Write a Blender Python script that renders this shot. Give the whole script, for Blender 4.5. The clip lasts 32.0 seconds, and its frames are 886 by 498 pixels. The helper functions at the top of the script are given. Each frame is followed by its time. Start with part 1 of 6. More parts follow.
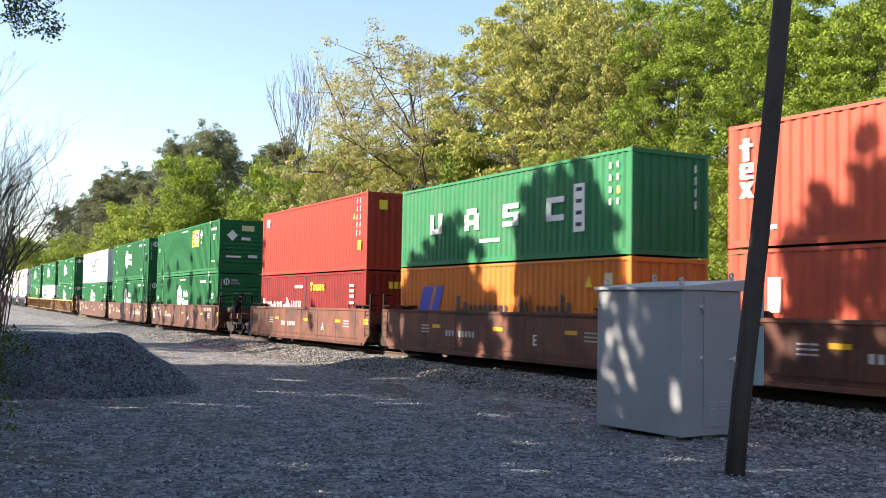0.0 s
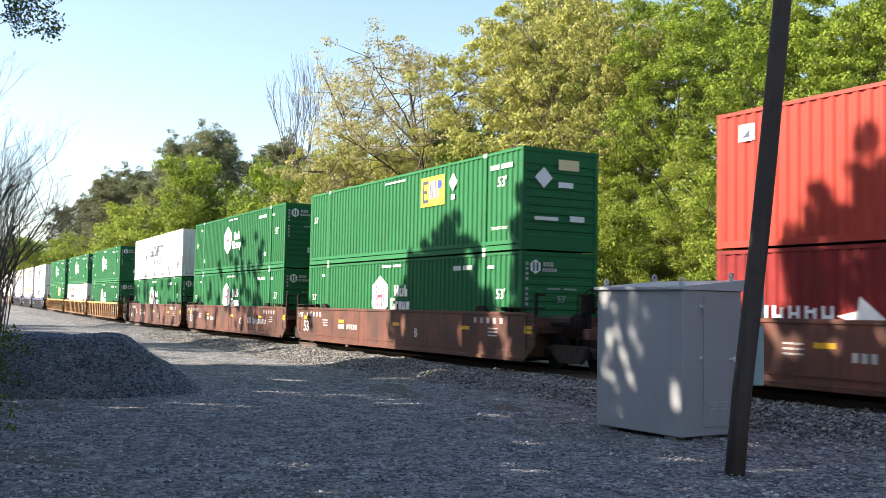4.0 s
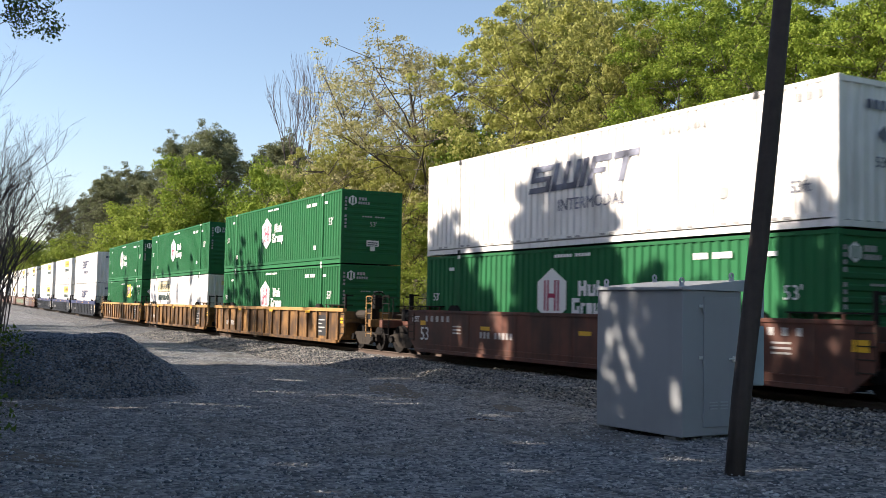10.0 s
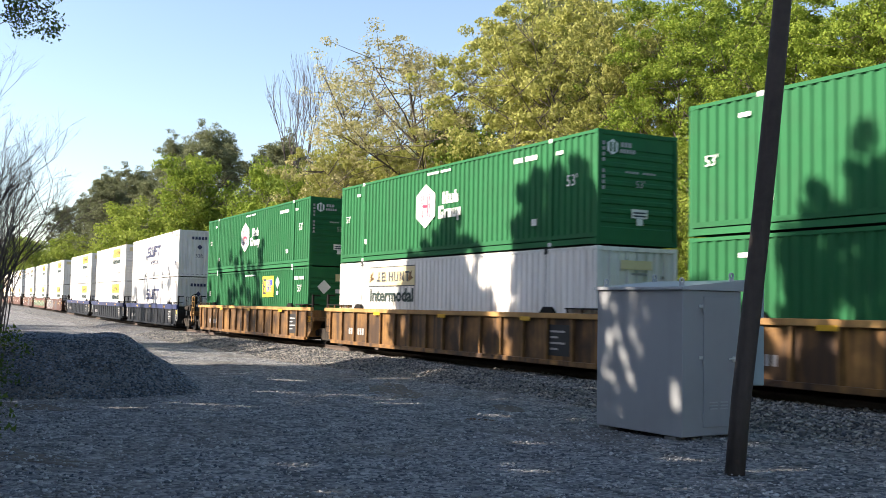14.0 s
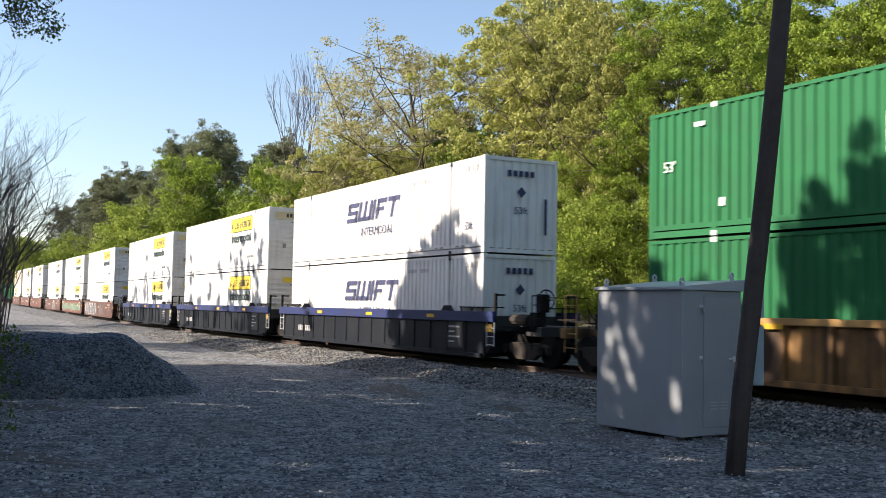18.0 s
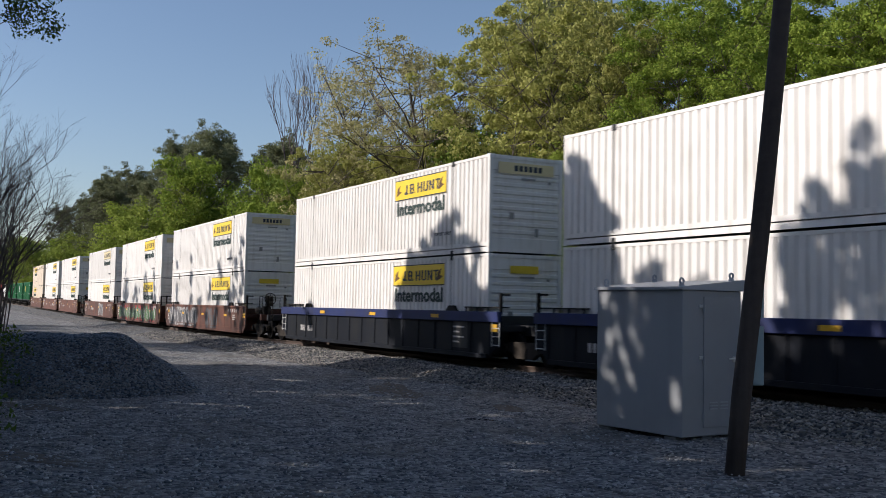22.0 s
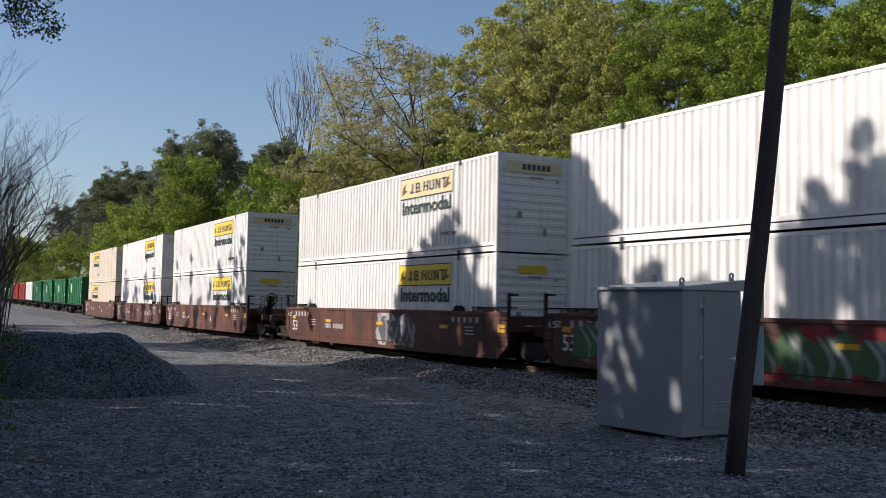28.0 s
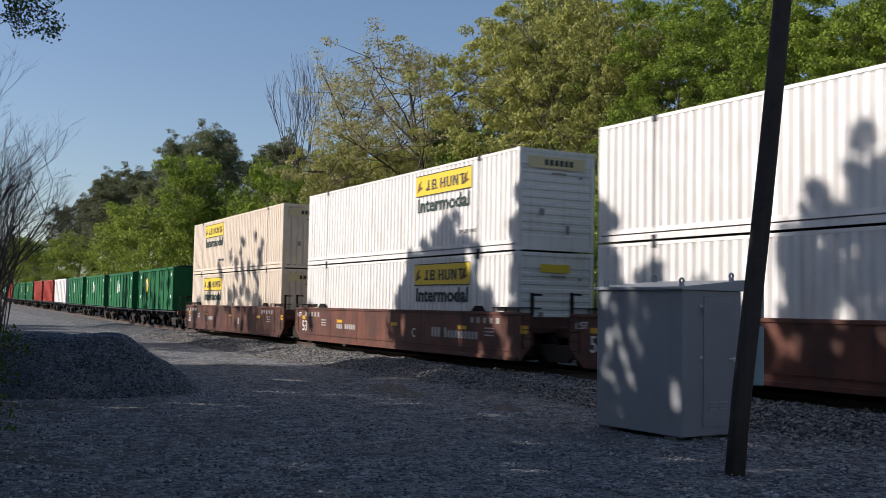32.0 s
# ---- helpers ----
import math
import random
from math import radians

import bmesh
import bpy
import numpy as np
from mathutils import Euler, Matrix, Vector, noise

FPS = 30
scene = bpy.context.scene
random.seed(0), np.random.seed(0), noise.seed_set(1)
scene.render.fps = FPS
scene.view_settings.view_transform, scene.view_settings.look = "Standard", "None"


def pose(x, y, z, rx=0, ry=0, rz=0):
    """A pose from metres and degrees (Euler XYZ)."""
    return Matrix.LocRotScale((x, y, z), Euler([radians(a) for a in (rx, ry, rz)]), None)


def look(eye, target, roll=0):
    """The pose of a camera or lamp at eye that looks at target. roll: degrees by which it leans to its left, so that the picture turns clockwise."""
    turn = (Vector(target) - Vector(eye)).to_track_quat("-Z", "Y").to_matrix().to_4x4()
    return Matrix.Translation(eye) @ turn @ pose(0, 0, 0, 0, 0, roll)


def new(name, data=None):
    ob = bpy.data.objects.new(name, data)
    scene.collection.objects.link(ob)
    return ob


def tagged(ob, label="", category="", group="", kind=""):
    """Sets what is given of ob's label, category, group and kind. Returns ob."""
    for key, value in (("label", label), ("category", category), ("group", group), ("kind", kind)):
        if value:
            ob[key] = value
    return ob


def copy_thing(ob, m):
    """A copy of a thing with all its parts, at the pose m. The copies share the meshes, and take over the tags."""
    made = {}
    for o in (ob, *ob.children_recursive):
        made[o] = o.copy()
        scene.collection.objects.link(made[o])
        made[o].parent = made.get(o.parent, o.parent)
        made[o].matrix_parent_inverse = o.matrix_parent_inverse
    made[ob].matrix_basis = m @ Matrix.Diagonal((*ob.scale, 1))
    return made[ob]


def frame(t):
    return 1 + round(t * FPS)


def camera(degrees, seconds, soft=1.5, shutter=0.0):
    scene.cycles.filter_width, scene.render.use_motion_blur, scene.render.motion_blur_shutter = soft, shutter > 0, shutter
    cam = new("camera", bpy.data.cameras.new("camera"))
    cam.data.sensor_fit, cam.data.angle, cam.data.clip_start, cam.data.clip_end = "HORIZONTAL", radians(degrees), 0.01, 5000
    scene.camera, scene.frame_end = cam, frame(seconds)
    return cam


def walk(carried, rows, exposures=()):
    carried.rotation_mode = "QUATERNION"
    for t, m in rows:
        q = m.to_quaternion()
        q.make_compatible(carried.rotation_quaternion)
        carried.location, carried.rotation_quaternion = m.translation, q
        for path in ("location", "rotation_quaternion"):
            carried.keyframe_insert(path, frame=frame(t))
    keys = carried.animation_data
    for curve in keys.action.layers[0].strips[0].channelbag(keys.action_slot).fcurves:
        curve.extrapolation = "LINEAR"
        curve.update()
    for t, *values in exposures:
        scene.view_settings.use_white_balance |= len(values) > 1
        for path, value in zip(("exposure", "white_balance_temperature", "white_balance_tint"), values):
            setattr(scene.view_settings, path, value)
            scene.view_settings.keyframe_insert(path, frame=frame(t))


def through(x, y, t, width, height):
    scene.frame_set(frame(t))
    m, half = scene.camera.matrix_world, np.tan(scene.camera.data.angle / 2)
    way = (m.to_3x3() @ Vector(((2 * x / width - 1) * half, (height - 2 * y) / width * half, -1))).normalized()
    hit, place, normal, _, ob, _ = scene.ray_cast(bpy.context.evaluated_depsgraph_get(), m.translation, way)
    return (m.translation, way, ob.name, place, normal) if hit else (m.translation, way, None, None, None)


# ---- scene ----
# ---- camera ----
cam = camera(46.68, 32.0, soft=0.6, shutter=0.35)
EYE = Vector((0, 0, 2.0))
YAW, PITCH, ROLL = radians(59.4486), radians(3.2983), 1.0833
AHEAD = Vector((-math.sin(YAW) * math.cos(PITCH), math.cos(YAW) * math.cos(PITCH), math.sin(PITCH)))
VIEW = look(EYE, EYE + AHEAD, ROLL)
walk(cam, [(0.0, VIEW), (32.0, VIEW)],
     exposures=[(0.0, 1.57, 6760, 13), (3.0, 1.66, 6760, 13), (7.0, 1.55, 6760, 13), (9.0, 1.24, 6660, 14), (10.0, 1.06, 6660, 14), (11.0, 1.24, 6710, 13), (12.0, 1.4, 6760, 13), (13.0, 1.42, 6760, 13), (17.0, 1.28, 6660, 14), (18.2, 1.06, 6530, 14), (19.2, 0.52, 6200, 15), (20.0, 0.3, 6150, 15), (21.0, 0.24, 6150, 15), (22.0, 0.17, 6150, 15), (23.0, 0.24, 6150, 15), (25.0, 0.29, 6150, 15), (28.0, 0.17, 6100, 15), (30.0, 0.18, 6100, 15), (32.0, 0.16, 6100, 15)])

# ---- world and sun ----
SUN_AZ, SUN_EL = radians(25), radians(27)      # from -y towards -x; height
TO_SUN = Vector((-math.sin(SUN_AZ) * math.cos(SUN_EL), -math.cos(SUN_AZ) * math.cos(SUN_EL), math.sin(SUN_EL)))
world = bpy.data.worlds.new("sky")
scene.world = world
world.use_nodes = True
wn = world.node_tree
sky = wn.nodes.new("ShaderNodeTexSky")
sky.sky_type, sky.sun_disc = "NISHITA", False
sky.sun_elevation, sky.sun_rotation = SUN_EL, math.atan2(TO_SUN.x, TO_SUN.y)
sky.air_density, sky.dust_density, sky.ozone_density = 1.0, 0.9, 1.6
wn.links.new(sky.outputs[0], wn.nodes["Background"].inputs[0])
wn.nodes["Background"].inputs[1].default_value = 0.105
sun = new("sun", bpy.data.lights.new("sun", "SUN"))
sun.data.energy, sun.data.angle, sun.data.color = 5.0, radians(0.5), (1.0, 0.93, 0.82)
sun.matrix_world = look(TO_SUN * 100, (0, 0, 0))

# ---- track line and train timetable ----
RAIL = 0.43                                     # rail head above the yard


def run(t):
    """Metres that the train has gone at t, from its place at 16 s."""
    u = t - 16
    return 9.4023 * u + 0.12866 * u * u / 2 - 0.000928 * u ** 3 / 6


def track(x):
    """Centre of the track: y, rise, slope."""
    def curve(x):
        u = x / 100
        return 6.6296 * u * u + 1.39615 * u ** 3
    y = 17.187
    if x > 20:
        y += curve(20) + 0.0282 * (x - 20)
    elif x < -85:
        y += curve(-85) - 0.0740 * (x + 85)
    else:
        y += curve(x)
    d = max(0.0, -75 - x)
    rise = 0.0065 * d * d / (d + 12)
    return y, rise


def on_track(x, half):
    """Pose of a car whose middle is at x, standing on the line at x - half and x + half."""
    (ya, za), (yb, zb) = track(x - half), track(x + half)
    yaw, tilt = math.atan2(yb - ya, 2 * half), math.atan2(zb - za, 2 * half)
    return Matrix.Translation((x, (ya + yb) / 2, RAIL + (za + zb) / 2)) @ Euler((0, -tilt, yaw)).to_matrix().to_4x4()


# ---- materials ----
def mat(name, colour, rough=0.6, metal=0.0, grain=0.0, scale=8.0, bump=0.0, dirt=None, dirt_amount=0.0, dirt_scale=1.2, streak=0.0, rnd=0.0, spec=0.5, heavy=0.0):
    """A painted or raw surface: colour with fine grain, larger blotches, dirt patches and vertical streaks."""
    m = bpy.data.materials.new(name)
    m.use_nodes = True
    n, l = m.node_tree.nodes, m.node_tree.links
    b = n["Principled BSDF"]
    b.inputs["Roughness"].default_value, b.inputs["Metallic"].default_value = rough, metal
    b.inputs["Specular IOR Level"].default_value = spec
    tc = n.new("ShaderNodeTexCoord")
    rgb = n.new("ShaderNodeRGB")
    rgb.outputs[0].default_value = (*colour, 1)
    col = rgb.outputs[0]

    def mixin(col, fac, other, kind="MIX"):
        x = n.new("ShaderNodeMix")
        x.data_type, x.blend_type = "RGBA", kind
        l.new(fac, x.inputs[0])
        l.new(col, x.inputs[6])
        if hasattr(other, "default_value"):
            l.new(other, x.inputs[7])
        else:
            x.inputs[7].default_value = (*other, 1)
        return x.outputs[2]

    def noise_fac(scale, lo, hi, amount, stretch=(1, 1, 1)):
        mp = n.new("ShaderNodeMapping")
        mp.inputs["Scale"].default_value = stretch
        l.new(tc.outputs["Object"], mp.inputs[0])
        t = n.new("ShaderNodeTexNoise")
        t.inputs["Scale"].default_value, t.inputs["Detail"].default_value = scale, 5
        l.new(mp.outputs[0], t.inputs[0])
        r = n.new("ShaderNodeMapRange")
        r.inputs[1].default_value, r.inputs[2].default_value = lo, hi
        r.inputs[3].default_value, r.inputs[4].default_value = 0, amount
        l.new(t.outputs[0], r.inputs[0])
        return r.outputs[0], t.outputs[0]

    if grain:
        f, raw = noise_fac(scale, 0.35, 0.7, grain)
        col = mixin(col, f, [c * 0.55 for c in colour])
        f2, _ = noise_fac(scale * 0.13, 0.4, 0.7, grain * 0.8)
        col = mixin(col, f2, [min(1, c * 1.35 + 0.01) for c in colour])
    if dirt_amount:
        f, _ = noise_fac(dirt_scale, 0.45 - heavy, 0.72 - heavy, dirt_amount)
        col = mixin(col, f, dirt)
    if streak:
        f, _ = noise_fac(3.0, 0.52 - heavy, 0.75 - heavy, streak, (1.6, 1.6, 0.12))
        col = mixin(col, f, dirt or (0.05, 0.04, 0.03))
    if rnd:
        oi = n.new("ShaderNodeObjectInfo")
        r = n.new("ShaderNodeMapRange")
        r.inputs[3].default_value, r.inputs[4].default_value = 1 - rnd, 1 + rnd
        l.new(oi.outputs["Random"], r.inputs[0])
        hsv = n.new("ShaderNodeHueSaturation")
        l.new(r.outputs[0], hsv.inputs["Value"])
        l.new(col, hsv.inputs["Color"])
        col = hsv.outputs[0]
    l.new(col, b.inputs["Base Color"])
    if bump:
        _, raw = noise_fac(scale * 1.5, 0, 1, 1)
        bp = n.new("ShaderNodeBump")
        bp.inputs["Strength"].default_value, bp.inputs["Distance"].default_value = bump, 0.02
        l.new(raw, bp.inputs["Height"])
        l.new(bp.outputs[0], b.inputs["Normal"])
    return m


def leaf_mat(name, colour, colour2, through=0.4):
    """Leaves: two tones that vary leaf by leaf, partly lit through."""
    m = bpy.data.materials.new(name)
    m.use_nodes = True
    n, l = m.node_tree.nodes, m.node_tree.links
    geo = n.new("ShaderNodeNewGeometry")
    mix = n.new("ShaderNodeMix")
    mix.data_type = "RGBA"
    mix.inputs[6].default_value, mix.inputs[7].default_value = (*colour, 1), (*colour2, 1)
    l.new(geo.outputs["Random Per Island"], mix.inputs[0])
    oi = n.new("ShaderNodeObjectInfo")
    r = n.new("ShaderNodeMapRange")
    r.inputs[3].default_value, r.inputs[4].default_value = 0.82, 1.15
    l.new(oi.outputs["Random"], r.inputs[0])
    hsv = n.new("ShaderNodeHueSaturation")
    l.new(r.outputs[0], hsv.inputs["Value"])
    l.new(mix.outputs[2], hsv.inputs["Color"])
    b = n["Principled BSDF"]
    b.inputs["Roughness"].default_value = 0.7
    b.inputs["Specular IOR Level"].default_value = 0.1
    l.new(hsv.outputs[0], b.inputs["Base Color"])
    tr = n.new("ShaderNodeBsdfTranslucent")
    l.new(hsv.outputs[0], tr.inputs[0])
    ms = n.new("ShaderNodeMixShader")
    ms.inputs[0].default_value = through
    l.new(b.outputs[0], ms.inputs[1])
    l.new(tr.outputs[0], ms.inputs[2])
    l.new(ms.outputs[0], n["Material Output"].inputs[0])
    return m


GREEN = mat("green container paint", (0.022, 0.132, 0.050), 0.65, grain=0.14, scale=3, dirt=(0.03, 0.085, 0.042), dirt_amount=0.3, streak=0.25, rnd=0.10, spec=0.1)
UGREEN = mat("sea green container paint", (0.018, 0.165, 0.062), 0.55, grain=0.2, scale=3, dirt=(0.10, 0.15, 0.09), dirt_amount=0.3, streak=0.25, spec=0.25)
WHITE = mat("white container paint", (0.755, 0.725, 0.68), 0.5, grain=0.05, scale=3, dirt=(0.30, 0.24, 0.17), dirt_amount=0.16, streak=0.36, rnd=0.07, spec=0.35)
CREAM = mat("aged white container paint", (0.70, 0.595, 0.465), 0.55, grain=0.08, scale=3, dirt=(0.40, 0.31, 0.22), dirt_amount=0.3, streak=0.35, spec=0.3)
RED = mat("red container paint", (0.34, 0.038, 0.023), 0.5, grain=0.15, scale=3, dirt=(0.18, 0.03, 0.022), dirt_amount=0.35, streak=0.3, spec=0.2)
# crimson red, with base and dirt darkened for the shade on the lower box
SHADED_CRIMSON = mat("shaded crimson container paint", (0.20, 0.018, 0.017), 0.5, grain=0.2, scale=3, dirt=(0.08, 0.016, 0.015), dirt_amount=0.5, streak=0.4, spec=0.2)
ORANGE = mat("orange container paint", (0.60, 0.16, 0.012), 0.5, grain=0.15, scale=3, dirt=(0.25, 0.09, 0.02), dirt_amount=0.3, streak=0.3)
ORANGE_RED = mat("faded red container paint", (0.44, 0.075, 0.04), 0.55, grain=0.2, scale=3, dirt=(0.2, 0.05, 0.03), dirt_amount=0.35, streak=0.3, spec=0.25)
BROWN = mat("mineral brown car paint", (0.135, 0.052, 0.034), 0.6, grain=0.3, scale=4, dirt=(0.050, 0.030, 0.024), dirt_amount=0.75, streak=0.65, rnd=0.28, spec=0.25, heavy=0.05)
OCHRE = mat("faded yellow car paint", (0.31, 0.155, 0.045), 0.6, grain=0.4, scale=4, dirt=(0.045, 0.026, 0.017), dirt_amount=0.9, dirt_scale=0.9, streak=0.95, rnd=0.15, spec=0.3, heavy=0.09)
OCHRE_TOP = mat("faded orange-yellow chord paint", (0.44, 0.25, 0.085), 0.6, grain=0.3, scale=5, dirt=(0.16, 0.075, 0.03), dirt_amount=0.6, streak=0.3, spec=0.3)
NAVY = mat("near-black navy car paint", (0.006, 0.008, 0.013), 0.6, grain=0.3, scale=4, dirt=(0.020, 0.019, 0.017), dirt_amount=0.4, streak=0.5, spec=0.15)
BLUE = mat("dark blue car paint", (0.020, 0.030, 0.105), 0.5, grain=0.25, scale=4, dirt=(0.03, 0.028, 0.03), dirt_amount=0.45, streak=0.3, spec=0.25)
BLACK = mat("black car paint", (0.012, 0.012, 0.014), 0.6, grain=0.3, scale=4, dirt=(0.032, 0.03, 0.028), dirt_amount=0.4, streak=0.3)
STEEL = mat("grimy running gear", (0.011, 0.0095, 0.0085), 0.75, grain=0.4, scale=10, dirt=(0.026, 0.019, 0.014), dirt_amount=0.4, dirt_scale=4, bump=0.3, spec=0.15)
FRAME = mat("rusty grey cast steel", (0.038, 0.030, 0.023), 0.75, grain=0.4, scale=9, dirt=(0.03, 0.024, 0.018), dirt_amount=0.5, dirt_scale=3, bump=0.2, spec=0.2)
RAILRUST = mat("rusty rail", (0.07, 0.045, 0.032), 0.8, grain=0.4, scale=9, bump=0.2)
TIE = mat("weathered tie wood", (0.10, 0.085, 0.07), 0.9, grain=0.5, scale=14, bump=0.5, rnd=0.3)
SEAM = mat("dark seam", (0.02, 0.02, 0.02), 0.8)
P_WHITE = mat("white lettering", (0.75, 0.74, 0.70), 0.6, grain=0.1, scale=20)
P_FADED = mat("faded white stencil", (0.40, 0.38, 0.36), 0.7, grain=0.5, scale=14)
P_YELLOW = mat("yellow sign", (0.76, 0.53, 0.025), 0.5, grain=0.1, scale=10)
P_PALE = mat("faded pale sign", (0.66, 0.55, 0.30), 0.5, grain=0.15, scale=10)
P_DARK = mat("dark lettering", (0.025, 0.03, 0.045), 0.6, grain=0.1, scale=20)
P_NAVY = mat("navy lettering", (0.03, 0.035, 0.09), 0.6)
P_GREEN = mat("dark green lettering", (0.012, 0.032, 0.026), 0.6)
P_RED = mat("crimson emblem", (0.35, 0.015, 0.06), 0.5)
P_BLUE = mat("blue emblem", (0.03, 0.05, 0.42), 0.5)
REFLECT = mat("yellow reflector strip", (0.65, 0.36, 0.02), 0.4, grain=0.2, scale=20)
GALV = mat("white cast steel fitting", (0.60, 0.58, 0.54), 0.5, grain=0.3, scale=20)
CABINET = mat("grey cabinet paint", (0.33, 0.335, 0.34), 0.4, grain=0.05, scale=3, dirt=(0.18, 0.175, 0.165), dirt_amount=0.18, streak=0.1)
CABROOF = mat("light grey cabinet roof", (0.42, 0.43, 0.44), 0.4, grain=0.08, scale=4)
POLEWOOD = mat("weathered creosoted pole", (0.040, 0.029, 0.024), 0.85, grain=0.5, scale=12, dirt=(0.10, 0.075, 0.06), dirt_amount=0.4, streak=0.5, bump=0.5)
CONC = mat("grey concrete block", (0.18, 0.175, 0.165), 0.9, grain=0.3, scale=15, bump=0.4)
BARK = mat("grey brown bark", (0.085, 0.068, 0.052), 0.9, grain=0.5, scale=10, bump=0.6)
PALEBARK = mat("pale bark", (0.26, 0.22, 0.17), 0.9, grain=0.4, scale=10, bump=0.4)
TWIG = mat("bare twig bark", (0.085, 0.066, 0.062), 0.9, grain=0.3, scale=10)
L_OLIVE = leaf_mat("bronze spring leaves", (0.25, 0.265, 0.06), (0.40, 0.385, 0.125), 0.34)
L_YELLOW = leaf_mat("pale yellow green leaves", (0.32, 0.30, 0.115), (0.49, 0.435, 0.225), 0.36)
L_GREEN = leaf_mat("fresh green leaves", (0.130, 0.200, 0.024), (0.28, 0.34, 0.055), 0.32)
L_DEEP = leaf_mat("deep green leaves", (0.085, 0.135, 0.02), (0.175, 0.22, 0.036), 0.3)
L_LIME = leaf_mat("lime green leaves", (0.16, 0.22, 0.03), (0.30, 0.345, 0.068), 0.32)
L_PINE = leaf_mat("pine needles", (0.112, 0.128, 0.062), (0.20, 0.208, 0.112), 0.22)
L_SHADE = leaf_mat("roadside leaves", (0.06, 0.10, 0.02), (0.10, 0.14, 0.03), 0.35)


def ground_mat(tone=1.0):
    """Crushed stone yard: grey stones of two sizes, sandy wheel tracks, brown leaf litter."""
    m = bpy.data.materials.new("crushed stone yard")
    m.use_nodes = True
    n, l = m.node_tree.nodes, m.node_tree.links
    b = n["Principled BSDF"]
    b.inputs["Roughness"].default_value = 0.95
    b.inputs["Specular IOR Level"].default_value = 0.2
    tc = n.new("ShaderNodeTexCoord")
    v = n.new("ShaderNodeTexVoronoi")
    v.inputs["Scale"].default_value = 16
    l.new(tc.outputs["Object"], v.inputs[0])
    v2 = n.new("ShaderNodeTexVoronoi")
    v2.inputs["Scale"].default_value = 38
    l.new(tc.outputs["Object"], v2.inputs[0])
    bw = n.new("ShaderNodeSeparateColor")
    l.new(v.outputs["Color"], bw.inputs[0])
    ramp = n.new("ShaderNodeValToRGB")
    e = ramp.color_ramp.elements
    e[0].color, e[1].color = (0.064 * tone, 0.075 * tone, 0.092 * tone, 1), (0.385 * tone, 0.375 * tone, 0.358 * tone, 1)
    l.new(bw.outputs[0], ramp.inputs[0])
    ns = n.new("ShaderNodeTexNoise")
    ns.inputs["Scale"].default_value, ns.inputs["Detail"].default_value = 0.32, 6
    l.new(tc.outputs["Object"], ns.inputs[0])
    r = n.new("ShaderNodeMapRange")
    r.inputs[1].default_value, r.inputs[2].default_value, r.inputs[4].default_value = 0.48, 0.68, 0.6
    l.new(ns.outputs[0], r.inputs[0])
    mx = n.new("ShaderNodeMix")
    mx.data_type = "RGBA"
    mx.inputs[7].default_value = (0.19, 0.17, 0.145, 1)
    l.new(r.outputs[0], mx.inputs[0])
    l.new(ramp.outputs[0], mx.inputs[6])
    ns2 = n.new("ShaderNodeTexNoise")
    ns2.inputs["Scale"].default_value, ns2.inputs["Detail"].default_value = 2.2, 8
    l.new(tc.outputs["Object"], ns2.inputs[0])
    r2 = n.new("ShaderNodeMapRange")
    r2.inputs[1].default_value, r2.inputs[2].default_value, r2.inputs[3].default_value, r2.inputs[4].default_value = 0.3, 0.7, 0.6, 1.35
    l.new(ns2.outputs[0], r2.inputs[0])
    hv = n.new("ShaderNodeHueSaturation")
    l.new(r2.outputs[0], hv.inputs["Value"])
    l.new(mx.outputs[2], hv.inputs["Color"])
    l.new(hv.outputs[0], b.inputs["Base Color"])
    add = n.new("ShaderNodeMath")
    l.new(v.outputs["Distance"], add.inputs[0])
    l.new(v2.outputs["Distance"], add.inputs[1])
    bp = n.new("ShaderNodeBump")
    bp.invert = True
    bp.inputs["Strength"].default_value, bp.inputs["Distance"].default_value = 0.9, 0.05
    l.new(add.outputs[0], bp.inputs["Height"])
    l.new(bp.outputs[0], b.inputs["Normal"])
    return m


def stone_mat(name, dark, light):
    """Loose stones, each of its own tone."""
    m = bpy.data.materials.new(name)
    m.use_nodes = True
    n, l = m.node_tree.nodes, m.node_tree.links
    b = n["Principled BSDF"]
    b.inputs["Roughness"].default_value = 0.9
    b.inputs["Specular IOR Level"].default_value = 0.25
    geo = n.new("ShaderNodeNewGeometry")
    mix = n.new("ShaderNodeMix")
    mix.data_type = "RGBA"
    mix.inputs[6].default_value, mix.inputs[7].default_value = (*dark, 1), (*light, 1)
    l.new(geo.outputs["Random Per Island"], mix.inputs[0])
    l.new(mix.outputs[2], b.inputs["Base Color"])
    return m


DARKSTONE = stone_mat("dark ballast stone", (0.045, 0.050, 0.058), (0.38, 0.35, 0.305))
STONE = stone_mat("loose grey stone", (0.068, 0.080, 0.097), (0.49, 0.48, 0.46))
YARD = ground_mat()
# blue-grey heap stone, toned down further to imitate the dim left of the view
HEAP = ground_mat(0.66)
HEAP.name = "blue-grey crushed stone"
HEAPSTONE = stone_mat("blue-grey heap stone", (0.032, 0.044, 0.060), (0.25, 0.28, 0.31))
FOREST = mat("forest floor", (0.075, 0.062, 0.035), 0.95, grain=0.5, scale=2, dirt=(0.05, 0.075, 0.02), dirt_amount=0.7, dirt_scale=0.4, bump=0.5)


# ---- mesh helpers ----
def mesh_of(name, verts, faces, material, smooth=False):
    me = bpy.data.meshes.new(name)
    me.from_pydata([tuple(v) for v in verts], [], faces)
    me.materials.append(material)
    if smooth:
        me.shade_smooth()
    me.update()
    return me


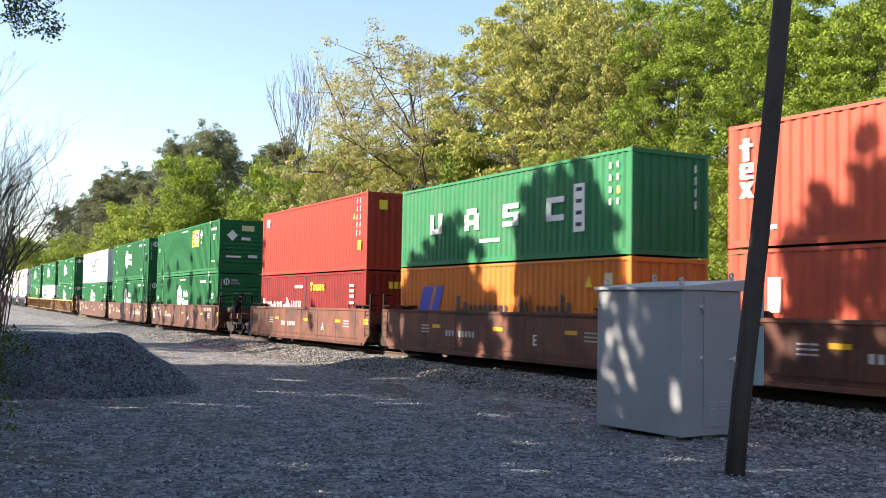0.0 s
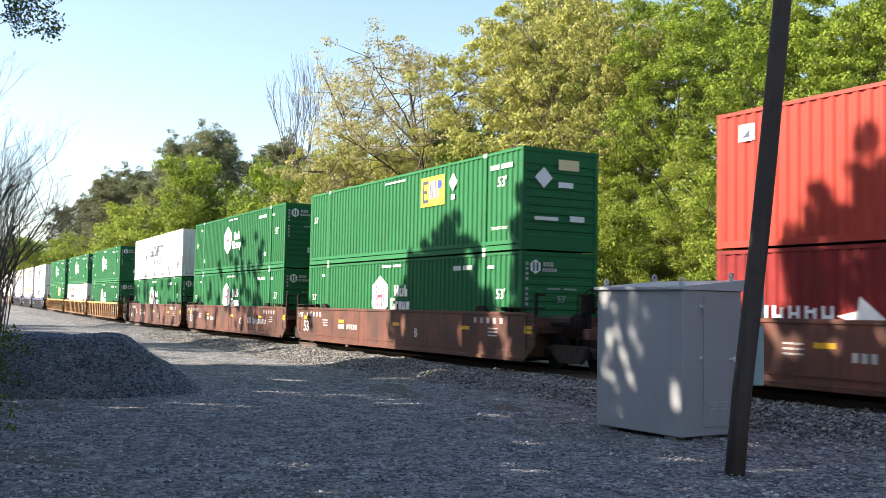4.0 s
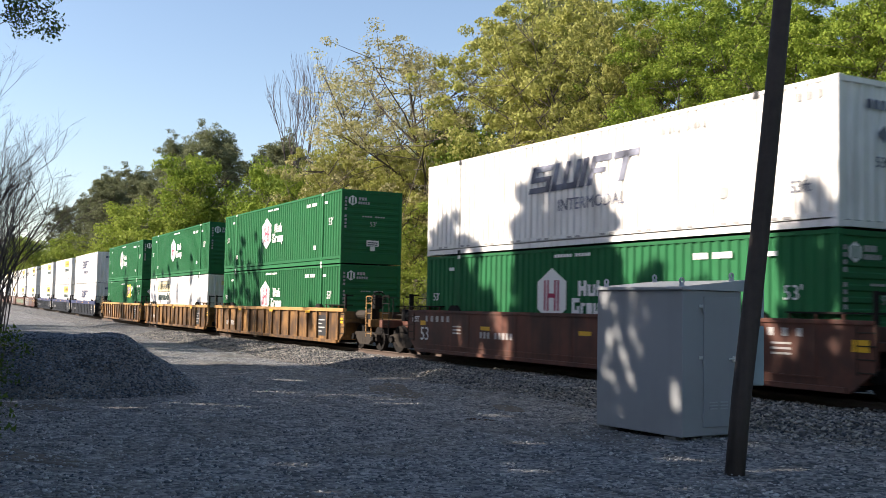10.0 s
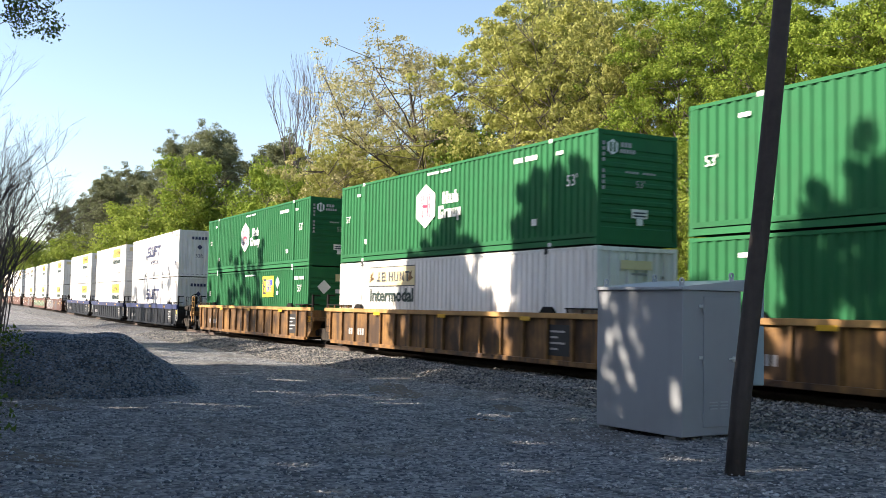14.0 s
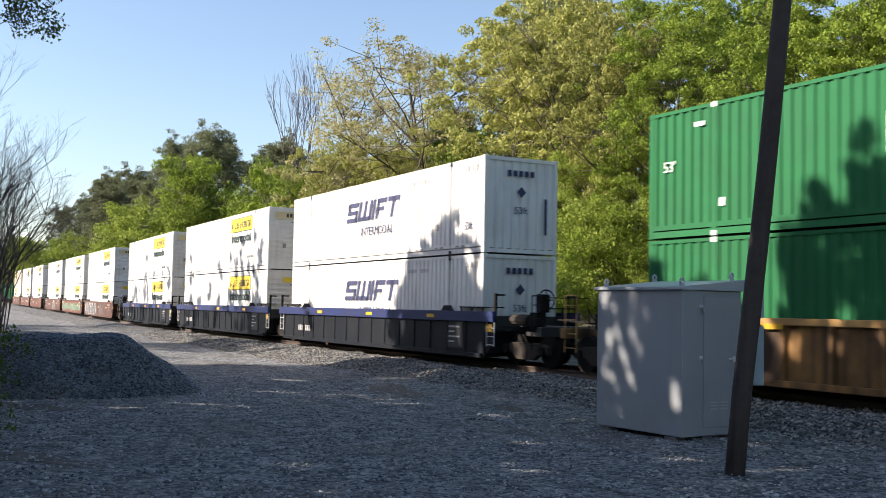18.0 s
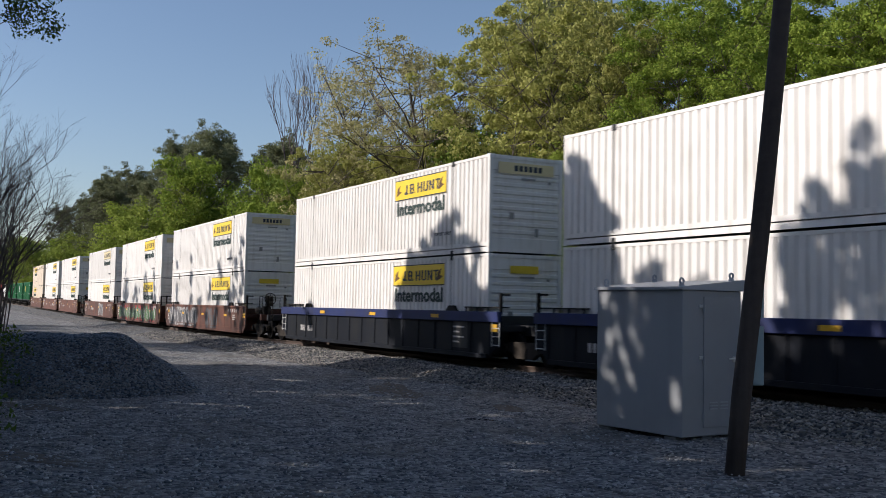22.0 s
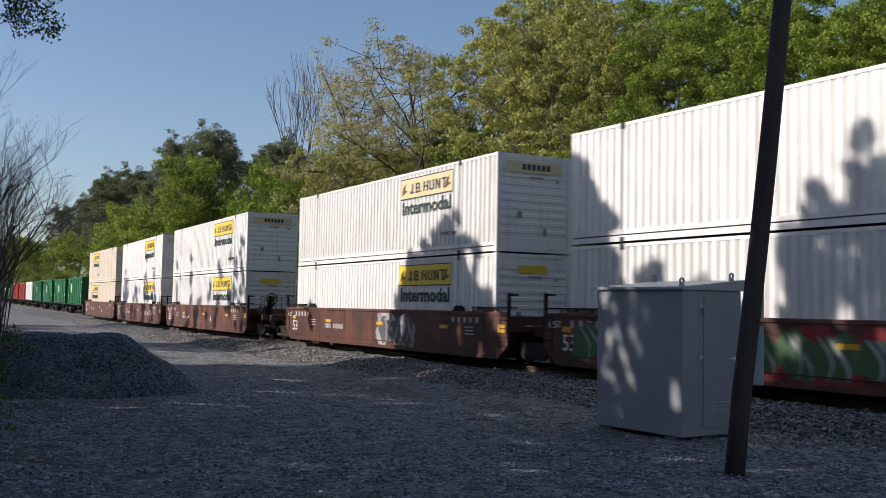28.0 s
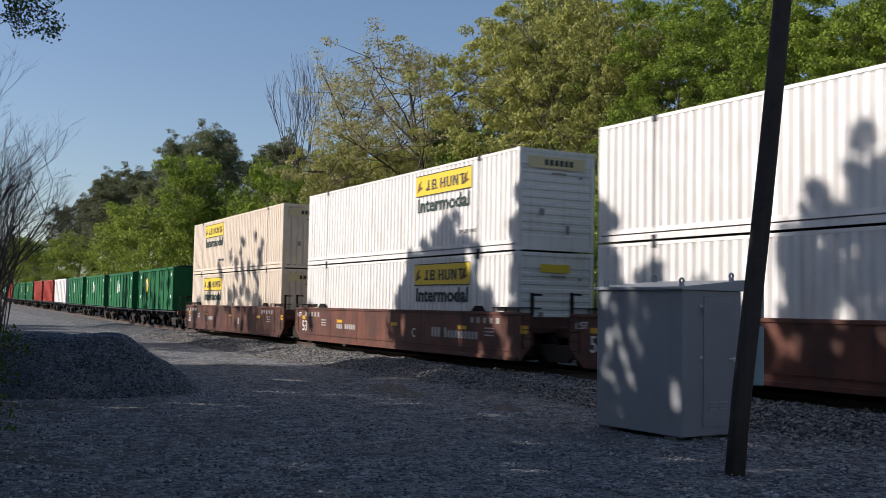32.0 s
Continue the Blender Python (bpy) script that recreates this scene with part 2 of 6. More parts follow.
class Build:
    """Collects boxes, tubes and plates as one mesh."""

    def __init__(self):
        self.v, self.f = [], []

    def add(self, verts, faces):
        k = len(self.v)
        self.v += [tuple(p) for p in verts]
        self.f += [tuple(i + k for i in f) for f in faces]
        return self

    def box(self, x0, x1, y0, y1, z0, z1, bevel=0.0):
        if not bevel:
            self.add([(x, y, z) for x in (x0, x1) for y in (y0, y1) for z in (z0, z1)],
                     [(0, 1, 3, 2), (4, 6, 7, 5), (0, 4, 5, 1), (2, 3, 7, 6), (0, 2, 6, 4), (1, 5, 7, 3)])
            return self
        bm = bmesh.new()
        bmesh.ops.create_cube(bm, size=1)
        for p in bm.verts:
            p.co = Vector(((x0 + x1) / 2 + p.co.x * (x1 - x0), (y0 + y1) / 2 + p.co.y * (y1 - y0), (z0 + z1) / 2 + p.co.z * (z1 - z0)))
        bmesh.ops.bevel(bm, geom=bm.edges[:], offset=bevel, segments=1, affect="EDGES")
        bm.verts.index_update()
        self.add([p.co[:] for p in bm.verts], [[q.index for q in f.verts] for f in bm.faces])
        bm.free()
        return self

    def prism(self, outline, axis, a, b):
        """An outline of 2D points pushed along an axis from a to b. axis x: (y, z); y: (x, z); z: (x, y)."""
        put = {"x": lambda p, c: (c, p[0], p[1]), "y": lambda p, c: (p[0], c, p[1]), "z": lambda p, c: (p[0], p[1], c)}[axis]
        n = len(outline)
        verts = [put(p, a) for p in outline] + [put(p, b) for p in outline]
        faces = [tuple(range(n)), tuple(range(2 * n - 1, n - 1, -1))] + [(i, i + n, (i + 1) % n + n, (i + 1) % n) for i in range(n)]
        return self.add(verts, faces)

    def tube(self, a, b, ra, rb=None, n=8, caps=True):
        a, b = Vector(a), Vector(b)
        rb = ra if rb is None else rb
        d = (b - a).normalized()
        s = d.orthogonal().normalized()
        t = d.cross(s)
        verts = []
        for c, r in ((a, ra), (b, rb)):
            verts += [c + (s * math.cos(2 * math.pi * i / n) + t * math.sin(2 * math.pi * i / n)) * r for i in range(n)]
        faces = [(i, (i + 1) % n, (i + 1) % n + n, i + n) for i in range(n)]
        if caps:
            faces += [tuple(range(n - 1, -1, -1)), tuple(range(n, 2 * n))]
        return self.add(verts, faces)

    def ring(self, centre, radius, thick, axis="x", n=16, m=6):
        """A torus round an axis."""
        c = Vector(centre)
        verts, faces = [], []
        for i in range(n):
            a = 2 * math.pi * i / n
            for j in range(m):
                b = 2 * math.pi * j / m
                rr, h = radius + thick * math.cos(b), thick * math.sin(b)
                p, q = rr * math.cos(a), rr * math.sin(a)
                verts.append(c + Vector({"x": (h, p, q), "y": (p, h, q), "z": (p, q, h)}[axis]))
                faces.append((i * m + j, ((i + 1) % n) * m + j, ((i + 1) % n) * m + (j + 1) % m, i * m + (j + 1) % m))
        return self.add(verts, faces)

    def loft(self, points, radii, n=10):
        """One round body along a line of points."""
        verts, faces = [], []
        for k, (p, r) in enumerate(zip(points, radii)):
            a, b = points[max(0, k - 1)], points[min(len(points) - 1, k + 1)]
            d = (Vector(b) - Vector(a)).normalized()
            s = (Vector((0, 1, 0)) - d * d.y).normalized()
            t = d.cross(s)
            verts += [Vector(p) + (s * math.cos(2 * math.pi * i / n) + t * math.sin(2 * math.pi * i / n)) * r for i in range(n)]
        for k in range(len(points) - 1):
            faces += [(k * n + i, k * n + (i + 1) % n, (k + 1) * n + (i + 1) % n, (k + 1) * n + i) for i in range(n)]
        faces += [tuple(range(n - 1, -1, -1)), tuple(range((len(points) - 1) * n, len(points) * n))]
        return self.add(verts, faces)

    def mesh(self, name, material, smooth=False):
        me = mesh_of(name, self.v, self.f, material, smooth)
        bm = bmesh.new()
        bm.from_mesh(me)
        bmesh.ops.recalc_face_normals(bm, faces=bm.faces[:])
        bm.to_mesh(me)
        bm.free()
        return me


def part(name, made, material, parent, label="", at=None, smooth=False):
    """ONE mesh object under a thing or part; made is a Build or a mesh."""
    ob = new(name, made if isinstance(made, bpy.types.Mesh) else made.mesh(name, material, smooth))
    ob.parent = parent
    if at is not None:
        ob.matrix_basis = at
    if label:
        tagged(ob, label)
    return ob


def thing(name, label, category, group="", kind=""):
    return tagged(new(name), label, category, group, kind)


def word(body, size, depth=0.004, bold=0.0):
    """Raised lettering as a mesh in the xz plane, facing -y, starting at the origin."""
    cu = bpy.data.curves.new("word", "FONT")
    cu.body, cu.size, cu.extrude, cu.resolution_u, cu.offset = body, size, depth, 2, bold
    ob = bpy.data.objects.new("word", cu)
    scene.collection.objects.link(ob)
    me = bpy.data.meshes.new_from_object(ob.evaluated_get(bpy.context.evaluated_depsgraph_get()))
    bpy.data.objects.remove(ob)
    me.transform(Matrix.Rotation(radians(90), 4, "X"))
    return me


def lettered(name, body, size, material, parent, x, y, z, turn=0.0, label="", wide=0.0, bold=0.0):
    """Lettering, each character a part of its own."""
    me = word(body, size, bold=bold)
    if wide:                                      # drawn out to that width
        xs = [v.co.x for v in me.vertices]
        me.transform(Matrix.Diagonal((wide / (max(xs) - min(xs)), 1, 1, 1)))
    bm = bmesh.new()
    bm.from_mesh(me)
    bmesh.ops.remove_doubles(bm, verts=bm.verts[:], dist=1e-5)
    left, glyphs = set(bm.faces), []
    while left:
        stack, got = [left.pop()], []
        while stack:
            f = stack.pop()
            got.append(f)
            for e in f.edges:
                for g in e.link_faces:
                    if g in left:
                        left.discard(g)
                        stack.append(g)
        xs = [v.co.x for f in got for v in f.verts]
        lo, hi = min(xs), max(xs)
        for glyph in glyphs:                      # a dot belongs to the stem under it
            if min(hi, glyph[1]) - max(lo, glyph[0]) > 0.5 * min(hi - lo, glyph[1] - glyph[0]):
                glyph[0], glyph[1] = min(lo, glyph[0]), max(hi, glyph[1])
                glyph[2].extend(got)
                break
        else:
            glyphs.append([lo, hi, got])
    at = Matrix.Translation((x, y, z)) @ Matrix.Rotation(radians(turn), 4, "Z")
    for lo, hi, faces in sorted(glyphs, key=lambda q: q[0]):
        verts = list({v for f in faces for v in f.verts})
        index = {v: i for i, v in enumerate(verts)}
        part("letter", mesh_of("letter", [v.co for v in verts], [[index[v] for v in f.verts] for f in faces], material), material, parent, label, at)
    bm.free()

# ---- ground ----
def hill(x, y):
    """Height of the land."""
    ty, rise = track(x)
    back = y - ty
    h = 0.0
    if back > 4.5:
        d = back - 4.5
        h += 0.30 * d * d / (d + 6)
        h = min(h, 16 + 0.02 * d)
    edge = max(0.0, -3.0 - y)                    # bank beside the yard
    h += 0.10 * edge * edge / (edge + 4)
    h += rise * max(0.0, 1 - abs(back) / 60)
    h += 0.05 * noise.noise(Vector((x * 0.15, y * 0.15, 0.3)))
    return h


def sheet(name, xs, ys, height, material, label, kind="structure"):
    verts = [(x, y, height(x, y)) for x in xs for y in ys]
    m = len(ys)
    faces = [(i * m + j, (i + 1) * m + j, (i + 1) * m + j + 1, i * m + j + 1) for i in range(len(xs) - 1) for j in range(m - 1)]
    return tagged(new(name, mesh_of(name, verts, faces, material, True)), label, "ground", kind=kind)


def steps(*spans):
    out = []
    for a, b, n in spans:
        out += [a + (b - a) * i / n for i in range(n)]
    return out + [spans[-1][1]]


GX = steps((-1500, -600, 6), (-600, -120, 48), (-120, -4, 232), (-4, 60, 32), (60, 600, 20), (600, 1500, 5))
GY = steps((-1200, -120, 8), (-120, -10, 22), (-10, 24, 68), (24, 110, 36), (110, 1200, 8))


def yard_height(x, y):
    h = hill(x, y)
    if -60 < x < 2 and -6 < y < 15:              # wheel ruts and loose heaps
        h += 0.04 * noise.noise(Vector((x * 0.5, y * 1.1, 4.0))) + 0.02 * noise.noise(Vector((x * 1.6, y * 1.6, 9.0)))
    if -130 < x < -30 and 4 < y < 26:            # low ridges of spilt stone beside the track
        h += 0.09 * max(0.0, noise.noise(Vector((x * 0.35, y * 0.8, 7.0))))
    return h


sheet("ground", GX, GY, yard_height, YARD, "grey crushed stone yard with sandy wheel tracks")
sheet("ground_forest", steps((-620, 320, 188)), steps((0, 3, 3), (3, 100, 24)),
      lambda x, y: hill(x, track(x)[0] + 5.2 + y) + (0.03 if y > 1 else -0.05), FOREST, "leaf-covered wooded slope behind the track")
for v in bpy.data.objects["ground_forest"].data.vertices:
    v.co.y = track(v.co.x)[0] + 5.2 + v.co.y


# ---- track ----
def swept(name, outline, material, x0, x1, step, label, offset=0.0, category="railway", wobble=0.0):
    """A profile of (across, height over rail) swept along the track."""
    n = len(outline)
    verts, faces = [], []
    count = int((x1 - x0) / step) + 1
    for i in range(count):
        x = x0 + (x1 - x0) * i / (count - 1)
        y, rise = track(x)
        for a, h in outline:
            w = wobble * noise.noise(Vector((x * 0.9, a * 2.0, 1.7)))
            verts.append((x, y + offset + a + w * 1.5, RAIL + rise + h + w * 0.5))
    for i in range(count - 1):
        for j in range(n - 1):
            faces.append((i * n + j, i * n + j + 1, (i + 1) * n + j + 1, (i + 1) * n + j))
    me = mesh_of(name, verts, faces, material, True)
    return tagged(new(name, me), label, category, kind="structure")


BALLAST = ground_mat(0.7)
BALLAST.name = "ballast"
swept("ballast_bed", [(-4.2, -0.50), (-3.4, -0.40), (-2.6, -0.22), (-2.0, -0.17), (0, -0.17), (2.0, -0.17), (2.7, -0.25), (4.2, -0.52)], BALLAST, -560, 330, 0.5,
      "grey crushed stone ballast shoulder", wobble=0.13)
PROFILE = [(-0.075, -0.17), (-0.075, -0.155), (-0.012, -0.14), (-0.012, -0.045), (-0.037, -0.03), (-0.037, 0.0), (0.037, 0.0), (0.037, -0.03), (0.012, -0.045), (0.012, -0.14), (0.075, -0.155), (0.075, -0.17)]
for side in (-0.7525, 0.7525):
    swept("rail", PROFILE, RAILRUST, -560, 330, 2.0, "rusty steel rail with a worn head", side)

tie_mesh = Build().box(-0.115, 0.115, -1.3, 1.3, -0.34, -0.165, 0.012).mesh("tie", TIE)
tie_row = thing("railway_ties", "weathered dark wooden ties half sunk in ballast", "railway", kind="structure")
for i in range(150):
    x = -75 + i * 0.53
    y, rise = track(x)
    part("tie", tie_mesh, TIE, tie_row, at=pose(x, y + random.uniform(-0.05, 0.05), RAIL + rise, 0, 0, 90 - 90 + random.uniform(-1.5, 1.5)))


# ---- trees ----
def limb_path(rng, start, aim, length, n, droop):
    """Points of a bent limb."""
    pts, d, p = [start], aim.normalized(), start
    for i in range(n):
        d = (d + Vector((rng.uniform(-1, 1), rng.uniform(-1, 1), rng.uniform(-0.6, 0.8))) * 0.22 + Vector((0, 0, droop))).normalized()
        p = p + d * (length / n)
        pts.append(p)
    return pts


def skeleton_of(rng, height, clear, spread, limbs, twigs, trunk_r, rise=0.55, lean=0.0):
    """A tapered trunk with limbs and twigs: tubes (a, b, ra, rb) and the places where leaves grow."""
    tubes, tips = [], []
    trunk = limb_path(rng, Vector((0, 0, -0.3)), Vector((lean, 0, 1)), height * 0.93, 7, 0.12)
    for i in range(7):
        ra, rb = trunk_r * (1 - i / 7.6), trunk_r * (1 - (i + 1) / 7.6)
        tubes.append((trunk[i], trunk[i + 1], ra * (1.25 if i == 0 else 1), rb))
    for k in range(limbs):
        f = clear + (0.97 - clear) * (k + rng.uniform(0, 0.8)) / limbs
        i = min(6, int(f * 7))
        base = trunk[i].lerp(trunk[i + 1], f * 7 - i)
        a = k * 2.4 + rng.uniform(-0.5, 0.5)
        g = (f - clear) / (1 - clear)
        reach = spread * (0.45 + 0.75 * math.sin(math.pi * min(1, 0.22 + 0.72 * g))) * rng.uniform(0.75, 1.1)
        pts = limb_path(rng, base, Vector((math.cos(a), math.sin(a), rise + 0.5 * g)), reach, 4, 0.03)
        r0 = trunk_r * 0.42 * (1 - 0.6 * g)
        for i in range(4):
            tubes.append((pts[i], pts[i + 1], r0 * (1 - i / 4.6), r0 * (1 - (i + 1) / 4.6)))
        tips.append((pts[-1], g))
        for w in range(twigs):
            q = pts[1 + w % 3].lerp(pts[2 + w % 3], rng.random())
            end = q + Vector((rng.gauss(0, 1), rng.gauss(0, 1), rng.gauss(0.35, 0.7))).normalized() * reach * rng.uniform(0.25, 0.5)
            tubes.append((q, end, r0 * 0.34, r0 * 0.10))
            tips.append((end, g))
    tips.append((trunk[-1], 1.0))
    return tubes, tips


def wood_mesh(name, tubes, material, n=6):
    b = Build()
    for a, c, ra, rb in tubes:
        b.tube(a, c, ra, rb, n if ra > 0.05 else 4, False)
    return mesh_of(name, b.v, b.f, material, True)


def leaves_mesh(name, centres, per, radius, size, material, seed, flat=0.75, needle=False, foot=None):
    """Many small leaves in uneven clumps round the twig ends."""
    g = np.random.default_rng(seed)
    c = np.array([p[:] for p in centres])
    n = len(c) * per
    idx = np.repeat(np.arange(len(c)), per)
    rad = radius * g.uniform(0.55, 1.25, len(c))[idx]
    d = g.normal(size=(n, 3))
    d /= np.linalg.norm(d, axis=1)[:, None]
    pos = c[idx] + d * (rad * g.uniform(0.25, 1, n) ** 0.6)[:, None] * [1, 1, flat]
    if foot is not None:                          # gaps between the crowns, along the light
        w = pos + np.array(foot)
        u, v = w[:, 0] - (w[:, 1] + 6) * 0.4663, w[:, 2] + (w[:, 1] + 6) * 0.5622
        keep = np.ones(n, bool)
        for a, b, rx, rz in OPENINGS:
            keep &= ((u - a) / rx) ** 2 + ((v - b) / rz) ** 2 > 1
        pos, d = pos[keep], d[keep]
        n = len(pos)
    face = d + g.normal(size=(n, 3)) * 0.55
    face /= np.linalg.norm(face, axis=1)[:, None]
    u = np.cross(face, g.normal(size=(n, 3)))
    u /= np.linalg.norm(u, axis=1)[:, None]
    w = np.cross(face, u)
    s = size * g.uniform(0.6, 1.35, n)[:, None]
    u, w = u * s, w * s * (0.16 if needle else 0.62)
    verts = np.stack([pos - u, pos + w * 1.1 + u * 0.5, pos - w * 1.1 + u * 0.7], 1).reshape(-1, 3)
    me = bpy.data.meshes.new(name)
    me.vertices.add(3 * n)
    me.vertices.foreach_set("co", verts.ravel().astype(np.float32))
    me.loops.add(3 * n)
    me.loops.foreach_set("vertex_index", np.arange(3 * n, dtype=np.int32))
    me.polygons.add(n)
    me.polygons.foreach_set("loop_start", np.arange(0, 3 * n, 3, dtype=np.int32))
    me.materials.append(material)
    me.update(calc_edges=True)
    return me


def tree(label, seed, height, clear, spread, limbs, twigs, leaf, per, clump, size, bark=BARK, trunk_r=None, rise=0.55, keep=1.0, category="tree", name="tree", needle=False, flat=0.75):
    """A tree of its own: trunk with limbs, and a crown of leaves."""
    rng = random.Random(seed)
    tubes, tips = skeleton_of(rng, height, clear, spread, limbs, twigs, trunk_r or height * 0.0125, rise)
    root = thing(name, label, category)
    part("trunk", wood_mesh("trunk", tubes, bark), bark, root)
    if per:
        spots = [p for p, g in tips if rng.random() < keep]
        part("crown", leaves_mesh("crown", spots, per, clump, size, leaf, seed, flat, needle), leaf, root)
    return root


def spot(px, y_from_track):
    """The place on the land seen in the direction px of the view, that far behind the track."""
    way = VIEW.to_3x3() @ Vector(((2 * px / 1568 - 1) * math.tan(radians(46.68) / 2), 0, -1))
    k = 20.0
    for _ in range(60):
        k = 0.5 * k + 0.5 * (track(way.x * k)[0] + y_from_track) / way.y
    return way.x * k, way.y * k, k


def top_at(px, py, y_from_track):
    """Base place of a tree whose top shows in that direction, and its height."""
    x, y, k = spot(px, y_from_track)
    way = VIEW.to_3x3() @ Vector(((2 * px / 1568 - 1) * math.tan(radians(46.68) / 2), (882 - 2 * py) / 1568 * math.tan(radians(46.68) / 2), -1))
    z = EYE.z + way.z * math.hypot(x, y) / math.hypot(way.x, way.y)
    g = hill(x, y)
    return x, y, g, z - g


PROTO = {}


def plant(kind, px, py, back, wide=1.0, seed=0):
    """A tree of a kind, with its top in that direction and that far behind the track."""
    x, y, g, h = top_at(px, py, back)
    proto, h0 = PROTO[kind]
    s = {"pine": 1.02, "bare_tree": 1.0}.get(kind, 0.91) * h / h0
    m = Matrix.Translation((x, y, g - 0.1)) @ Matrix.Rotation(radians(seed * 77 % 360), 4, "Z")
    if proto.get("placed"):
        proto = copy_thing(proto, m)
    else:
        proto["placed"] = True
        proto.matrix_basis = m
    proto.scale = (s * wide, s * wide, s)
    return proto


def bare_tree(label, height, seed):
    """A leafless tree whose limbs fork steeply upwards into fine twigs."""
    rng = random.Random(seed)
    root = thing("tree", label, "tree")
    tubes = []

    def fork(p, d, length, r, level):
        d = (d - Vector((p.x, p.y, 0)) * 0.03).normalized()
        m = p + d * length * 0.5
        d2 = (d + Vector((rng.gauss(0, 0.08), rng.gauss(0, 0.08), 0.04))).normalized()
        q = m + d2 * length * 0.5
        tubes.append((p, m, r, r * 0.85))
        tubes.append((m, q, r * 0.85, r * 0.66))
        if level:
            for k in range(rng.choice((2, 3, 3)) if level < 6 else 3):
                fork(q if k else m.lerp(q, rng.random()), (d2 + Vector((rng.gauss(0, 0.26), rng.gauss(0, 0.26), 0.16))).normalized(), length * rng.uniform(0.66, 0.88), r * 0.62, level - 1)
    fork(Vector((0, 0, -0.3)), Vector((0.03, 0, 1)), height * 0.29, 0.20, 6)
    part("trunk", wood_mesh("trunk", tubes, TWIG), TWIG, root)
    return root, max(t[1].z for t in tubes)


def grow(kind, h0, *a, **k):
    PROTO[kind] = (tree(*a, height=h0, **k), h0)


grow("olive_oak", 17, "broad oak with bronze yellow spring leaves", 11, clear=0.24, spread=6.6, limbs=20, twigs=15, leaf=L_OLIVE, per=110, clump=0.72, size=0.105, flat=0.6)
grow("yellow_tree", 16, "open-crowned tree with pale yellow-green young leaves", 23, clear=0.20, spread=7.0, limbs=14, twigs=18, leaf=L_YELLOW, per=70, clump=0.72, size=0.085, rise=0.6, trunk_r=0.30, flat=0.6)
grow("green_tree", 16, "leafy deciduous tree with fresh green leaves", 31, clear=0.18, spread=5.0, limbs=18, twigs=5, leaf=L_GREEN, per=130, clump=1.1, size=0.15)
grow("fresh_tree", 16, "leafy deciduous tree with sunlit yellow-green leaves", 37, clear=0.14, spread=5.0, limbs=22, twigs=10, leaf=L_GREEN, per=210, clump=0.6, size=0.066, trunk_r=0.16, flat=0.6)
grow("deep_tree", 15, "dense deciduous tree with deep green leaves", 43, clear=0.15, spread=4.6, limbs=18, twigs=5, leaf=L_DEEP, per=105, clump=1.1, size=0.17)
grow("lime_tree", 11, "young tree with lime green leaves", 57, clear=0.12, spread=3.8, limbs=15, twigs=5, leaf=L_LIME, per=100, clump=0.95, size=0.14, bark=PALEBARK)
grow("sapling", 11, "slender sapling with bright lime green leaves", 59, clear=0.16, spread=3.2, limbs=17, twigs=5, leaf=L_LIME, per=290, clump=0.66, size=0.055, bark=PALEBARK, trunk_r=0.10)
grow("pine", 20, "tall dark pine with ragged needle tufts", 61, clear=0.42, spread=3.0, limbs=28, twigs=11, leaf=L_PINE, per=50, clump=0.62, size=0.25, rise=0.25, needle=True, flat=0.65)
PROTO["bare_tree"] = bare_tree("tall thin bare tree with upright grey twigs", 18, 71)
grow("shrub", 5, "leafy green shrub at the foot of the slope", 83, clear=0.05, spread=2.6, limbs=12, twigs=6, leaf=L_LIME, per=230, clump=0.58, size=0.05, category="shrub", name="shrub")
grow("dark_shrub", 5, "deep green undergrowth beside the track", 89, clear=0.05, spread=2.6, limbs=12, twigs=6, leaf=L_GREEN, per=230, clump=0.58, size=0.05, category="shrub", name="shrub")

